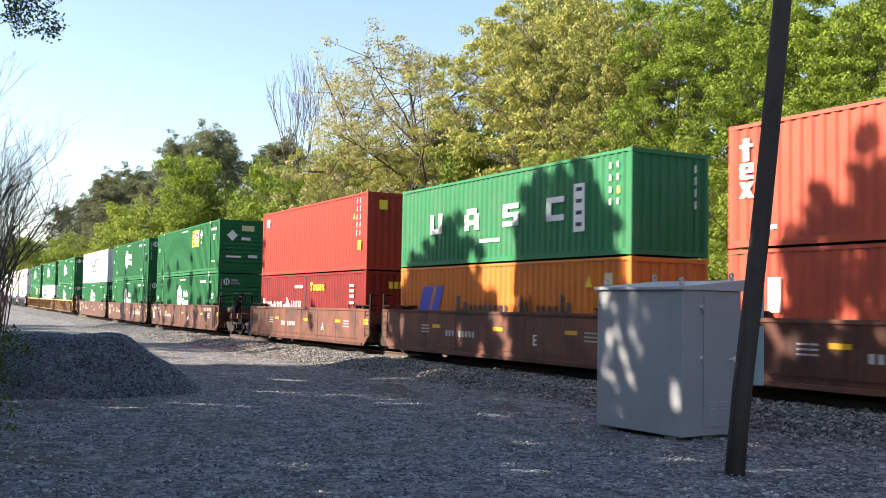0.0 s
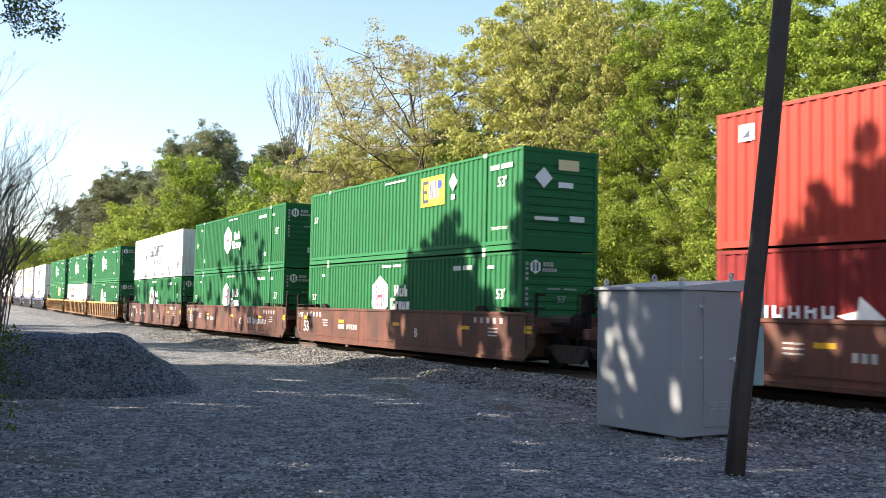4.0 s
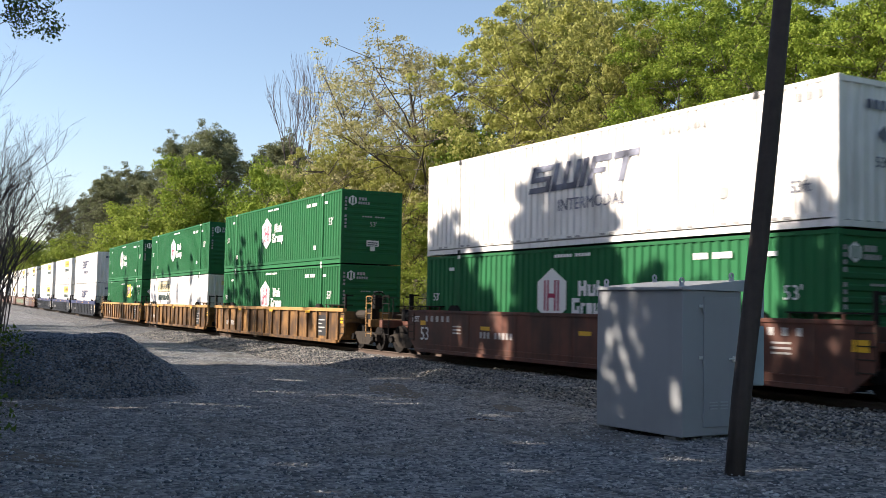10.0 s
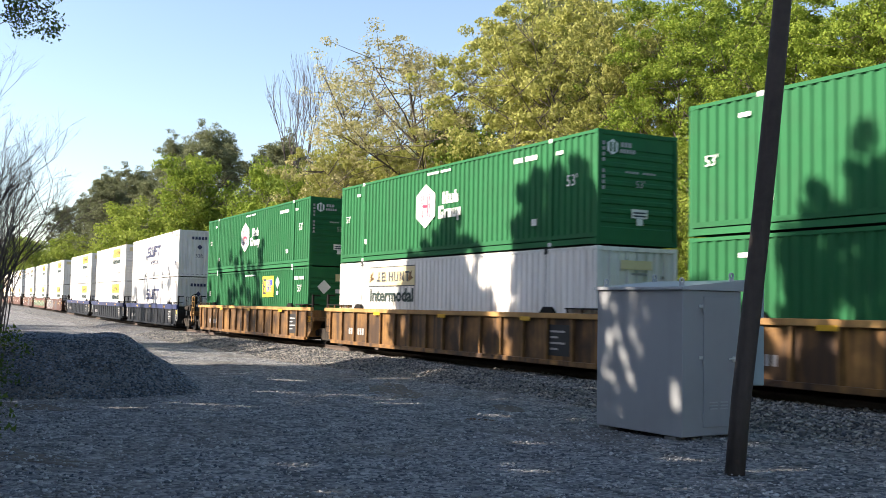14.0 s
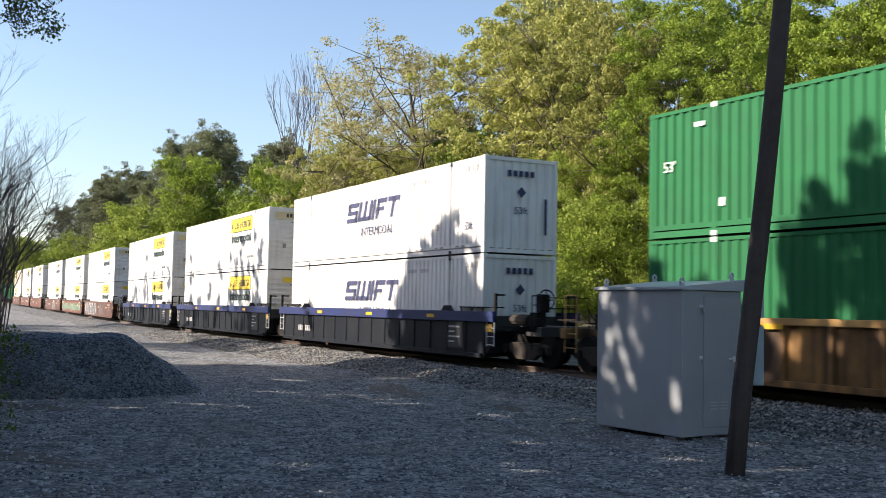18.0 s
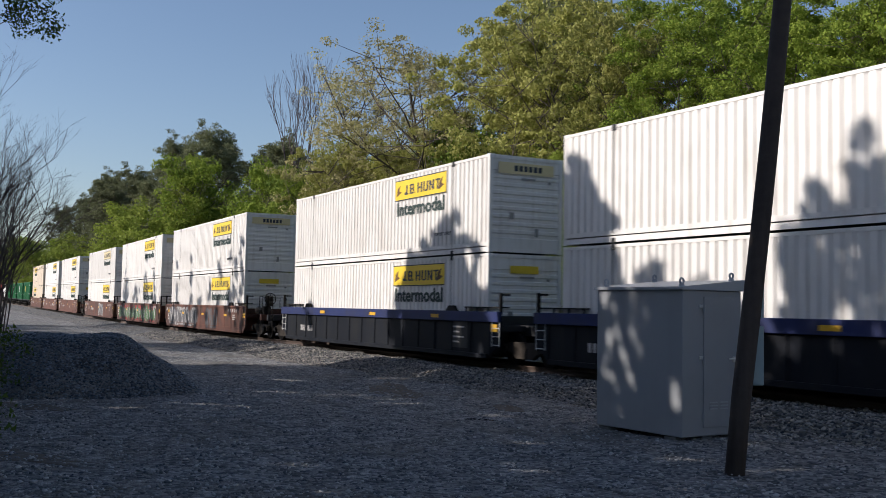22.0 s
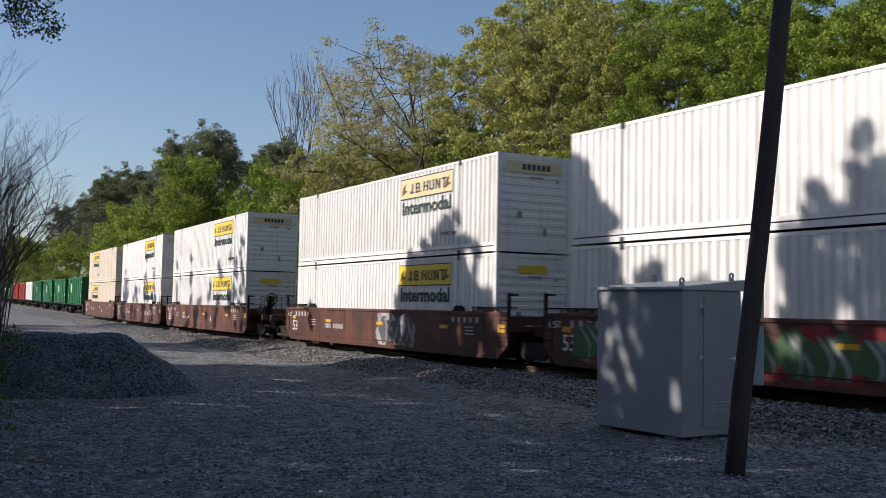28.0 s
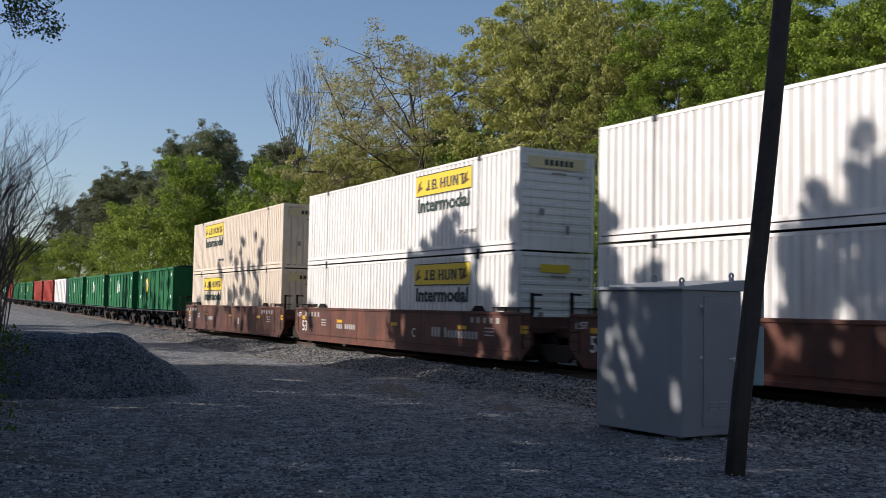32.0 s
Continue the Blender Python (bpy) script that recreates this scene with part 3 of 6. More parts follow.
# the wooded slope behind the track: (kind, direction, top, metres behind the track, width)
WOOD = [
    ("olive_oak", 1010, -25, 14, 1.0), ("olive_oak", 1110, 20, 13, 0.8), ("olive_oak", 895, 24, 15, 0.9),
    ("yellow_tree", 732, 56, 12, 1.05), ("yellow_tree", 648, 118, 14, 0.95),
    ("bare_tree", 534, 72, 15, 0.72),
    ("fresh_tree", 1215, -60, 12, 1.0), ("fresh_tree", 1310, -70, 15, 1.0), ("fresh_tree", 1400, -60, 12, 1.1), ("fresh_tree", 1490, -80, 12, 1.0), ("fresh_tree", 1570, -120, 11, 1.0), ("fresh_tree", 1650, -120, 12, 1.0), ("fresh_tree", 1180, -20, 22, 1.2), ("deep_tree", 1330, -60, 26, 1.2), ("deep_tree", 1480, -60, 26, 1.2),
    ("pine", 925, -6, 24, 1.0), ("pine", 950, -34, 26, 1.0), ("pine", 1040, -60, 30, 1.1),
    ("deep_tree", 735, 240, 24, 1.2), ("deep_tree", 860, 165, 24, 1.2), ("deep_tree", 960, 120, 25, 1.2), ("deep_tree", 660, 240, 26, 1.1), ("deep_tree", 600, 240, 22, 1.1),
    ("pine", 520, 240, 22, 1.1), ("pine", 480, 250, 24, 1.1), ("pine", 445, 254, 26, 1.1), ("pine", 372, 212, 18, 1.2), ("pine", 340, 240, 22, 1.2), ("pine", 405, 250, 24, 1.1),
    ("pine", 300, 268, 22, 1.3), ("pine", 270, 282, 26, 1.2), ("pine", 245, 290, 22, 1.3), ("pine", 215, 304, 25, 1.3), ("pine", 190, 312, 22, 1.3), ("pine", 165, 327, 26, 1.3), ("pine", 140, 342, 22, 1.3), ("pine", 120, 362, 26, 1.3),
    ("pine", 215, 325, 14, 1.4), ("pine", 260, 311, 15, 1.4), ("pine", 165, 352, 15, 1.4), ("pine", 310, 300, 15, 1.3),
    ("green_tree", 385, 250, 12, 1.0), ("lime_tree", 350, 300, 10, 0.9), ("green_tree", 440, 268, 12, 0.9), ("deep_tree", 500, 275, 13, 1.0), ("green_tree", 560, 262, 12, 0.9), ("lime_tree", 430, 330, 9, 0.9),
    ("lime_tree", 300, 358, 10, 1.1), ("lime_tree", 250, 362, 10, 1.1), ("lime_tree", 220, 352, 11, 1.2), ("lime_tree", 160, 400, 11, 1.3), ("lime_tree", 120, 405, 12, 1.3), ("lime_tree", 80, 418, 12, 1.4), ("lime_tree", 50, 430, 13, 1.5), ("green_tree", 95, 410, 20, 1.4), ("green_tree", 60, 412, 24, 1.4), ("lime_tree", 25, 432, 14, 1.5), ("green_tree", 0, 430, 20, 1.5), ("lime_tree", 330, 345, 9, 1.0),
    ("lime_tree", 590, 300, 9, 1.0), ("lime_tree", 660, 300, 8, 1.0), ("deep_tree", 870, 200, 9, 0.8), ("green_tree", 930, 235, 9, 1.0), ("olive_oak", 690, 235, 10, 0.9), ("sapling", 1000, 250, 8.5, 1.0), ("olive_oak", 620, 230, 10, 0.9),
    ("sapling", 1080, 230, 8.5, 1.1), ("sapling", 1240, 230, 8, 1.1), ("fresh_tree", 1150, 190, 9, 0.9), ("sapling", 1340, 240, 8, 1.1), ("fresh_tree", 1420, 170, 8.5, 0.9), ("fresh_tree", 1530, 160, 8.5, 0.9), ("sapling", 1480, 250, 7.5, 1.2), ("sapling", 1590, 240, 7.5, 1.2), ("sapling", 1640, 250, 8, 1.0),
]
for i, (kind, px, py, back, wide) in enumerate(WOOD):
    plant(kind, px, py, back + (3.5 if back < 10 else 0), wide, i + 1)
# unseen trees past the right edge, added to dim skylight on the container ends
for i, (kind, x, y, sc) in enumerate([("fresh_tree", -3, 28, 1.0), ("deep_tree", 3, 30, 1.1), ("green_tree", 9, 28, 1.0), ("deep_tree", 16, 30, 1.1), ("green_tree", 24, 29, 1.0), ("deep_tree", 33, 31, 1.1), ("green_tree", 43, 32, 1.0), ("deep_tree", 55, 33, 1.2), ("deep_tree", 44, 9, 1.1), ("deep_tree", 60, -4, 1.1)]):
    o = copy_thing(PROTO[kind][0], Matrix.Translation((x, y, hill(x, y) - 0.1)) @ Matrix.Rotation(i * 1.7, 4, "Z"))
    o.scale = (sc, sc, sc)
rng = random.Random(5)
for i, px in enumerate(list(range(40, 1000, 80)) + list(range(1000, 1720, 60))):
    x, y, k = spot(px, 9.5 + rng.uniform(0, 3.0))
    proto, h0 = PROTO[rng.choice(["shrub", "dark_shrub", "shrub"])]
    s = rng.uniform(0.65, 1.25)
    o = copy_thing(proto, Matrix.Translation((x, y, hill(x, y) - 0.1)) @ Matrix.Rotation(rng.uniform(0, 6.28), 4, "Z"))
    o.scale = (s * 1.15, s * 1.15, s)
for kind in ("shrub", "dark_shrub"):
    PROTO[kind][0].matrix_basis = Matrix.Translation((12, 24.5 + (kind == "shrub"), hill(12, 24.5) - 0.1))

# gaps in the row of crowns, where they stand in the light at y = -6: (x, height, half width, half height)
OPENINGS = [(-40.9, 9.9, 0.42, 1.5), (-43.9, 11.7, 1.8, 1.1), (-46.6, 11.6, 1.5, 1.4), (-31.9, 8.8, 0.22, 0.4), (-33.6, 9.3, 0.3, 0.35), (-36.2, 9.0, 0.3, 0.3), (-37.9, 11.2, 0.3, 0.35), (-35.4, 11.9, 0.25, 0.4), (-24.8, 6.4, 0.22, 0.9), (-21.6, 7.5, 0.16, 0.22),
            (-34.45, 15.6, 0.24, 1.5), (-25.2, 15.6, 0.7, 1.0)]
OPENINGS += [(a + 0.075 * k, b - 0.2 * k, c * (0.78 - 0.16 * abs(k)), d * 0.85) for k in (-1, 0, 1) for a, b, c, d in [(-21.94, 12.05, 0.12, 0.24), (-21.75, 11.95, 0.1, 0.2), (-21.24, 12.05, 0.13, 0.22), (-20.6, 11.85, 0.12, 0.24), (-21.87, 11.4, 0.13, 0.24), (-21.24, 11.35, 0.12, 0.22), (-21.5, 11.05, 0.13, 0.24), (-21.94, 10.85, 0.12, 0.2), (-21.3, 10.7, 0.1, 0.2), (-20.37, 10.65, 0.2, 0.28), (-20.73, 10.4, 0.12, 0.2), (-20.45, 11.3, 0.08, 0.2), (-21.65, 11.6, 0.07, 0.26), (-20.95, 11.7, 0.07, 0.24), (-21.05, 11.1, 0.07, 0.22), (-21.7, 10.6, 0.07, 0.2), (-20.6, 11.05, 0.07, 0.22), (-20.3, 10.2, 0.08, 0.2)]]
OPENINGS += [(-42 + 1.31 * k, 13.6 + 0.5 * math.sin(k * 2.3), 0.16 + 0.07 * math.sin(k * 1.7), 0.4) for k in range(8)]
OPENINGS += [(-27.6 + 1.9 * k, 13.9 + 0.4 * math.sin(k * 2.9), 0.11 + 0.04 * math.sin(k * 1.3), 0.3) for k in range(7)]


# ---- roadside trees beside and behind the camera, whose shade falls on the yard and the train ----
def domed_tree(label, x, y, domes, seed, per=34, clump=0.6, size=0.16, density=0.82, leaf=None, bark=None):
    """A roadside tree whose crown fills rounded domes (dx, dy, height, radius across, radius up)."""
    rng = random.Random(seed)
    leaf, bark = leaf or L_SHADE, bark or BARK
    top = max(z + rz for _, _, z, _, rz in domes)
    root = thing("tree", label, "tree", "roadside trees")
    g = hill(x, y)
    trunk = [Vector((0.25 * math.sin(k * 1.3 + seed), 0.2 * math.cos(k * 1.7 + seed), -0.3 + (top * 0.86) * k / 6)) for k in range(7)]
    r0 = 0.011 * top
    tubes = [(trunk[k], trunk[k + 1], r0 * (1 - k / 7), r0 * (1 - (k + 1) / 7)) for k in range(6)]
    spots = []
    for dx, dy, z, r, rz in domes:
        n = max(8, int(density * 4.19 * r * r * rz))
        for _ in range(n):
            while True:
                p = Vector((rng.uniform(-1, 1), rng.uniform(-1, 1), rng.uniform(-1, 1)))
                if p.length < 1 and rng.random() < 0.6 + 0.4 * p.length:
                    break
            q = Vector((dx + p.x * r, dy + p.y * r, z - g + p.z * rz))
            spots.append(q)
    for q in spots[::5]:
        k = max(1, min(5, int((q.z / top) * 6 * 0.8)))
        a = trunk[k].lerp(trunk[k - 1], rng.random())
        m = a.lerp(q, 0.55) + Vector((rng.uniform(-0.4, 0.4), rng.uniform(-0.4, 0.4), 0.3))
        tubes += [(a, m, r0 * 0.26, r0 * 0.15), (m, q, r0 * 0.15, r0 * 0.05)]
    part("trunk", wood_mesh("trunk", tubes, bark), bark, root)
    part("crown", leaves_mesh("crown", spots, per, clump, size, leaf, seed, foot=(x, y, g)), leaf, root)
    root.matrix_basis = Matrix.Translation((x, y, g))
    return root


SHADY = "roadside tree in thin spring leaf shading the yard"
low = lambda t, r=2.4: [(0.2, 0.2, 5.8, r, 1.6), (0, 0, t - 3.0, r, 3.0), (0.8, 0.3, t - 7.2, r * 1.05, 3.2), (-0.7, -0.3, 3.4, r * 1.05, 2.4)]
for i, (x, dense, domes) in enumerate([
        (-38.0, 2.2, [(0.1, 0, 15.65, 1.5, 1.75), (-1.1, 0, 15.3, 1.6, 1.35), (1.5, 0, 15.1, 1.3, 1.35), (-0.2, 0, 13.6, 3.2, 1.9), (-0.3, 0, 10.8, 3.0, 2.2), (0, 0, 6.0, 2.8, 3.4)]),
        (-31.6, 1.9, [(-0.1, 0, 16.2, 2.2, 1.85), (-1.3, 0, 15.7, 0.9, 1.5), (0.9, 0, 16.3, 1.2, 1.4), (0.1, 0, 14.4, 2.6, 2.0), (0, 0, 11.2, 2.8, 2.4), (0, 0, 6.6, 2.8, 3.0), (0.2, 0, 3.0, 2.6, 2.0)]),
        (-35.0, 0.9, [(0, 0, 11.4, 1.9, 2.3), (0, 0, 6.2, 2.2, 3.2)]),
        (-27.5, 1.0, [(-0.55, 0, 14.8, 0.5, 0.95), (1.0, 0, 14.4, 0.4, 0.85), (0.1, 0, 12.7, 2.2, 1.7), (0, 0, 9.4, 2.4, 2.6), (0, 0, 5.0, 2.4, 3.0)]),
        (-25.0, 0.8, [(0, 0, 12.6, 1.8, 1.6), (0.2, 0, 9.2, 2.2, 2.6), (0, 0, 5.0, 2.2, 3.0)]),
        (-23.0, 1.5, [(-0.55, 0, 16.2, 0.5, 1.3), (-1.0, 0, 15.4, 0.55, 1.2), (0.4, 0, 16.4, 0.55, 1.4), (1.2, 0, 16.4, 0.8, 1.6), (-0.1, 0, 14.6, 1.4, 1.7)] + low(13.6, 2.2)),
        (-20.6, 0.69, [(0, 0, 16.2, 2.1, 2.4)] + low(16)), (-18.2, 0.69, low(15.8, 2.2)), (-16.0, 0.69, [(0, 0, 16.5, 3.0, 3.0)] + low(16)), (-13.4, 0.69, low(16, 2.2)), (-11.2, 0.38, low(17)),
        (-42.3, 0.9, low(8.6, 2.2)), (-46.4, 0.9, low(8.2, 2.0)), (-49.5, 0.8, [(0, 0, 13.0, 0.6, 2.4)] + low(8.2, 1.8)),
        (-54.5, 0.55, [(0, 0, 11.1, 3.4, 1.6)] + low(8.0, 2.2)),
        (-59.4, 1.7, [(-2.6, 0, 15.6, 0.4, 3.2), (-1.7, 0, 15.2, 0.32, 3.0), (-0.6, 0, 15.9, 0.45, 3.5), (0.5, 0, 15.3, 0.35, 3.2), (1.4, 0, 15.6, 0.4, 3.2), (2.4, 0, 15.2, 0.55, 3.4), (0.3, 0, 11.4, 1.6, 2.0)] + low(9.4, 2.2)),
        (-64.5, 1.2, [(0.4, 0, 15.4, 0.45, 3.0), (-1.6, 0, 14.8, 0.4, 2.6)] + low(10.2, 2.6)), (-70, 1.2, [(-1, 0, 15.5, 0.5, 3.0), (1.2, 0, 14.8, 0.5, 2.6)] + low(10.4, 2.8)), (-77, 1.2, [(0, 0, 15.8, 0.6, 3.2), (2.4, 0, 15.2, 0.5, 3.0), (-2.2, 0, 15.0, 0.5, 2.8)] + low(10.6, 3.2)),
        (-85, 1.2, [(0, 0, 16.0, 0.9, 3.6), (3.2, 0, 15.6, 0.7, 3.2), (-3.2, 0, 15.4, 0.7, 3.2)] + low(11, 3.6)), (-94, 1.2, [(0, 0, 15.6, 1.6, 3.6), (4.0, 0, 15.2, 0.9, 3.2)] + low(12, 3.8))]):
    domed_tree(SHADY, x, -6.0 + 0.3 * math.sin(i * 2.1), domes, 200 + i, per=58, clump=0.34, size=0.14, density=dense * 2.4)

for i in range(11):                               # unseen second row, added to keep skylight off the yard and train
    x = -100 + i * 10.5
    t = 12.5
    domed_tree("unseen tall tree added behind the yard to dim the skylight", x + 2 * math.sin(i * 1.9), -14 + 1.5 * math.sin(i * 2.7), [(0, 0, t - 4.5, 4.2, 4.5), (1.5, 0.5, t - 10, 4.0, 4.0), (-1.6, 0, 3.6, 3.6, 3.0)], 260 + i, per=26, clump=1.0, size=0.34, density=0.42 if x < -30 else 0.28)

# the tree whose twig hangs into the view, and the bare scrub at the edge of the yard
o = domed_tree("roadside tree with a leafy twig hanging over the yard", -12.6, -2.2, [(0.72, 3.92, 5.04, 0.26, 0.30), (0.80, 3.92, 5.42, 0.34, 0.22), (0, 0, 7.2, 1.9, 1.8)], 400, per=110, clump=0.2, size=0.021, density=6.0, leaf=L_SHADE)
tw = Build()
rng = random.Random(77)
for k in range(4):
    a = Vector((0.1 * k, 0.4, 5.6 + 0.25 * k))
    m = a + Vector((0.4, 1.9, 0.7))
    e = Vector((0.65 + 0.12 * k, 4.1 - 0.1 * k, 5.2 + 0.16 * k))
    tw.tube(a, m, 0.035, 0.02, 5, False).tube(m, e, 0.02, 0.006, 5, False)
part("twig", mesh_of("twig", tw.v, tw.f, BARK, True), BARK, o, "thin hanging twig")


def bare_scrub(x, y, h, seed, stems=4, label="bare grey-brown scrub at the edge of the yard"):
    rng = random.Random(seed)
    root = thing("bare_bush", label, "bush", "bare bushes")

    def fork(tubes, p, d, length, r, level):
        q = p + d * length
        tubes.append((p, q, r, r * 0.6))
        if level:
            for _ in range(rng.choice((2, 3, 3))):
                fork(tubes, p.lerp(q, rng.uniform(0.5, 1)), (d + Vector((rng.gauss(0, 0.34), rng.gauss(0, 0.34), rng.gauss(0.05, 0.2)))).normalized(), length * rng.uniform(0.55, 0.8), r * 0.58, level - 1)
    for k in range(stems):
        a, tubes = k * 2.4, []
        fork(tubes, Vector((0.3 * math.cos(a), 0.3 * math.sin(a), -0.1)), Vector((0.14 * math.cos(a), 0.14 * math.sin(a), 1)).normalized(), h * rng.uniform(0.28, 0.4), 0.0058 * h, 6 if h > 5.5 else 5)
        part("stem", wood_mesh("stem", tubes, TWIG, 5), TWIG, root)
    root.matrix_basis = Matrix.Translation((x, y, hill(x, y)))
    return root


for i, (x, y, h) in enumerate([(-34, 3.75, 9.2), (-50, 6.1, 10.6), (-33, 3.45, 8.6), (-50.5, 5.4, 12.6), (-31.5, 3.3, 6.0), (-54, 6.9, 8.0), (-30, 2.8, 5.0)]):
    bare_scrub(x, y, h, 300 + i)
# low bushes added to fill the dark lower left of the view
for i, (x, y, r) in enumerate([(-13.5, 1.35, 0.55), (-16.5, 1.75, 0.75), (-20.5, 2.2, 0.95), (-25, 2.4, 1.2)]):
    domed = domed_tree("dark low bush added beside the stone heap", x, y, [(0, 0, r * 0.9, r, r * 0.9)], 420 + i, per=40, clump=0.3, size=0.045, density=8, leaf=L_SHADE)
    domed.name = "bush"
    tagged(domed, category="bush", group="low bushes")


# ---- relay cabinet, pole, stone heap ----
def relay_cabinet():
    c = thing("signal_cabinet", "grey painted steel signal relay cabinet standing on blocks", "cabinet")
    w, d, h = 2.02, 1.34, 2.38
    part("body", Build().box(0, w, 0, d, 0.0, h - 0.06, 0.012), CABINET, c)
    part("roof", Build().prism([(-0.05, h - 0.058), (d + 0.05, h - 0.058), (d + 0.05, h + 0.13), (-0.05, h - 0.012)], "x", -0.04, w + 0.04), CABROOF, c, "light grey sloping roof")
    door = part("door", Build().box(w, w + 0.02, 0.46, d - 0.08, 0.14, h - 0.16, 0.006), CABINET, c)
    part("handle", Build().box(w + 0.021, w + 0.05, d - 0.24, d - 0.17, 1.16, 1.26, 0.01).tube((w + 0.06, d - 0.2, 1.22), (w + 0.06, d - 0.34, 1.22), 0.014), GALV, door, "pale latch handle")
    for z in (0.32, 1.2, 2.02):
        part("hinge", Build().tube((w + 0.03, 0.45, z - 0.07), (w + 0.03, 0.45, z + 0.07), 0.022), CABINET, door)
    part("hasp", Build().box(w + 0.001, w + 0.03, 0.36, 0.48, 1.22, 1.27, 0.005), GALV, door)
    part("hasp", Build().box(w + 0.001, w + 0.03, 0.36, 0.48, 2.04, 2.09, 0.005), GALV, door)
    for k in range(2):
        for z in (0.42, 0.47, 0.52):
            part("vent_slot", Build().box(w + 0.021, w + 0.036, 0.58 + k * 0.24, 0.76 + k * 0.24, z, z + 0.018), CABROOF, door)
    for x in (0.12, w - 0.12):
        for y in (0.1, d - 0.1):
            part("lifting_eye", Build().box(x - 0.012, x + 0.012, y - 0.05, y + 0.05, h + 0.10 * y - 0.02, h + 0.03 + 0.1 * y).ring((x, y, h + 0.07 + 0.1 * y), 0.042, 0.018, "x"), CABROOF, c, "light grey lifting eye")
    for x, y in ((0.05, 0.02), (0.05, d - 0.3), (w - 0.42, 0.02), (w - 0.42, d - 0.3), (w - 0.3, 0.5)):
        part("foot_block", Build().box(x, x + 0.26, y, y + 0.22, -0.14, -0.002, 0.01), CONC, c, "grey concrete block")
    c.matrix_basis = pose(-14.03, 11.42, 0.045, 0, 0, 2.0)
    return c


relay_cabinet()


def pole():
    p = thing("utility_pole", "leaning weathered dark wooden utility pole", "pole")
    pts = [Vector((0.104 * k + 0.03 * math.sin(k * 0.5), 0, k * 1.0 - (0.4 if k == 0 else 0))) for k in range(12)]
    part("shaft", Build().loft(pts, [0.124 - 0.0016 * k for k in range(12)], 16), POLEWOOD, p, smooth=True)
    for z, hgt in ((1.1, 0.75), (1.95, 0.55)):
        part("junction_box", Build().box(0.29, 0.43, 0.10, 0.34, z, z + hgt, 0.01), mat("pale blue grey enamel", (0.28, 0.36, 0.38), 0.5, grain=0.1), p, "pale blue-grey metal box")
    p.matrix_basis = pose(-9.275, 9.716, 0, 0, 0, 59.45)
    return p


pole()


def stone_heap():
    n, m = 56, 56
    verts, faces = [], []
    for i in range(n):
        for j in range(m):
            u, v = i / (n - 1) * 2 - 1, j / (m - 1) * 2 - 1
            r = (abs(u) ** 2.4 + abs(v) ** 2.4) ** (1 / 2.4) + 0.07 * noise.noise(Vector((u * 2, v * 2, 5)))
            h = 1.24 * min(1.0, max(0.0, (1 - r) * 1.9)) ** 0.9
            h += (0.07 * noise.noise(Vector((u * 3, v * 3, 2))) + 0.05 * noise.noise(Vector((u * 8, v * 8, 0)))) * (h > 0.02)
            verts.append((u * 3.6, v * 2.9, h - 0.06))
    for i in range(n - 1):
        for j in range(m - 1):
            faces.append((i * m + j, (i + 1) * m + j, (i + 1) * m + j + 1, i * m + j + 1))
    o = tagged(new("gravel_mound", mesh_of("gravel_mound", verts, faces, HEAP, True)), "long low mound of grey crushed stone", "gravel mound", kind="stuff")
    o.matrix_basis = pose(-25.4, 4.7, 0, 0, 0, 6)
    return o


stone_heap()


# ---- loose stones ----
def loose_stones(name, label, places, low_size, high_size, seed, category="gravel", material=None):
    """Angular stones lying at the given places (x, y, z), joined."""
    g = np.random.default_rng(seed)
    base = np.array([(1, 0, 0.1), (-0.9, 0.15, 0), (0.1, 1, -0.1), (-0.1, -0.95, 0.1), (0.15, 0.1, 0.8), (0, -0.1, -0.7), (0.6, 0.6, 0.5), (-0.5, -0.55, 0.55)])
    tri = [(0, 6, 4), (6, 2, 4), (2, 1, 4), (1, 7, 4), (7, 3, 4), (3, 0, 4), (0, 2, 6), (1, 3, 7), (0, 5, 2), (2, 5, 1), (1, 5, 3), (3, 5, 0)]
    n = len(places)
    p = np.array(places)
    a = g.uniform(0, 6.283, n)
    s = (low_size * (high_size / low_size) ** (g.random(n) ** 1.6))[:, None] * g.uniform(0.7, 1.2, (n, 3)) * [1, 1, 0.8]
    v = base[None] * g.uniform(0.75, 1.15, (n, 8, 3)) * s[:, None]
    c, d = np.cos(a)[:, None], np.sin(a)[:, None]
    v = np.stack([v[..., 0] * c - v[..., 1] * d, v[..., 0] * d + v[..., 1] * c, v[..., 2]], -1) + p[:, None]
    f = (np.array(tri)[None] + 8 * np.arange(n)[:, None, None]).reshape(-1, 3)
    me = bpy.data.meshes.new(name)
    me.vertices.add(8 * n)
    me.vertices.foreach_set("co", v.ravel().astype(np.float32))
    me.loops.add(3 * len(f))
    me.loops.foreach_set("vertex_index", f.ravel().astype(np.int32))
    me.polygons.add(len(f))
    me.polygons.foreach_set("loop_start", np.arange(0, 3 * len(f), 3, dtype=np.int32))
    me.materials.append(material or STONE)
    me.update(calc_edges=True)
    return tagged(new(name, me), label, category, kind="stuff")


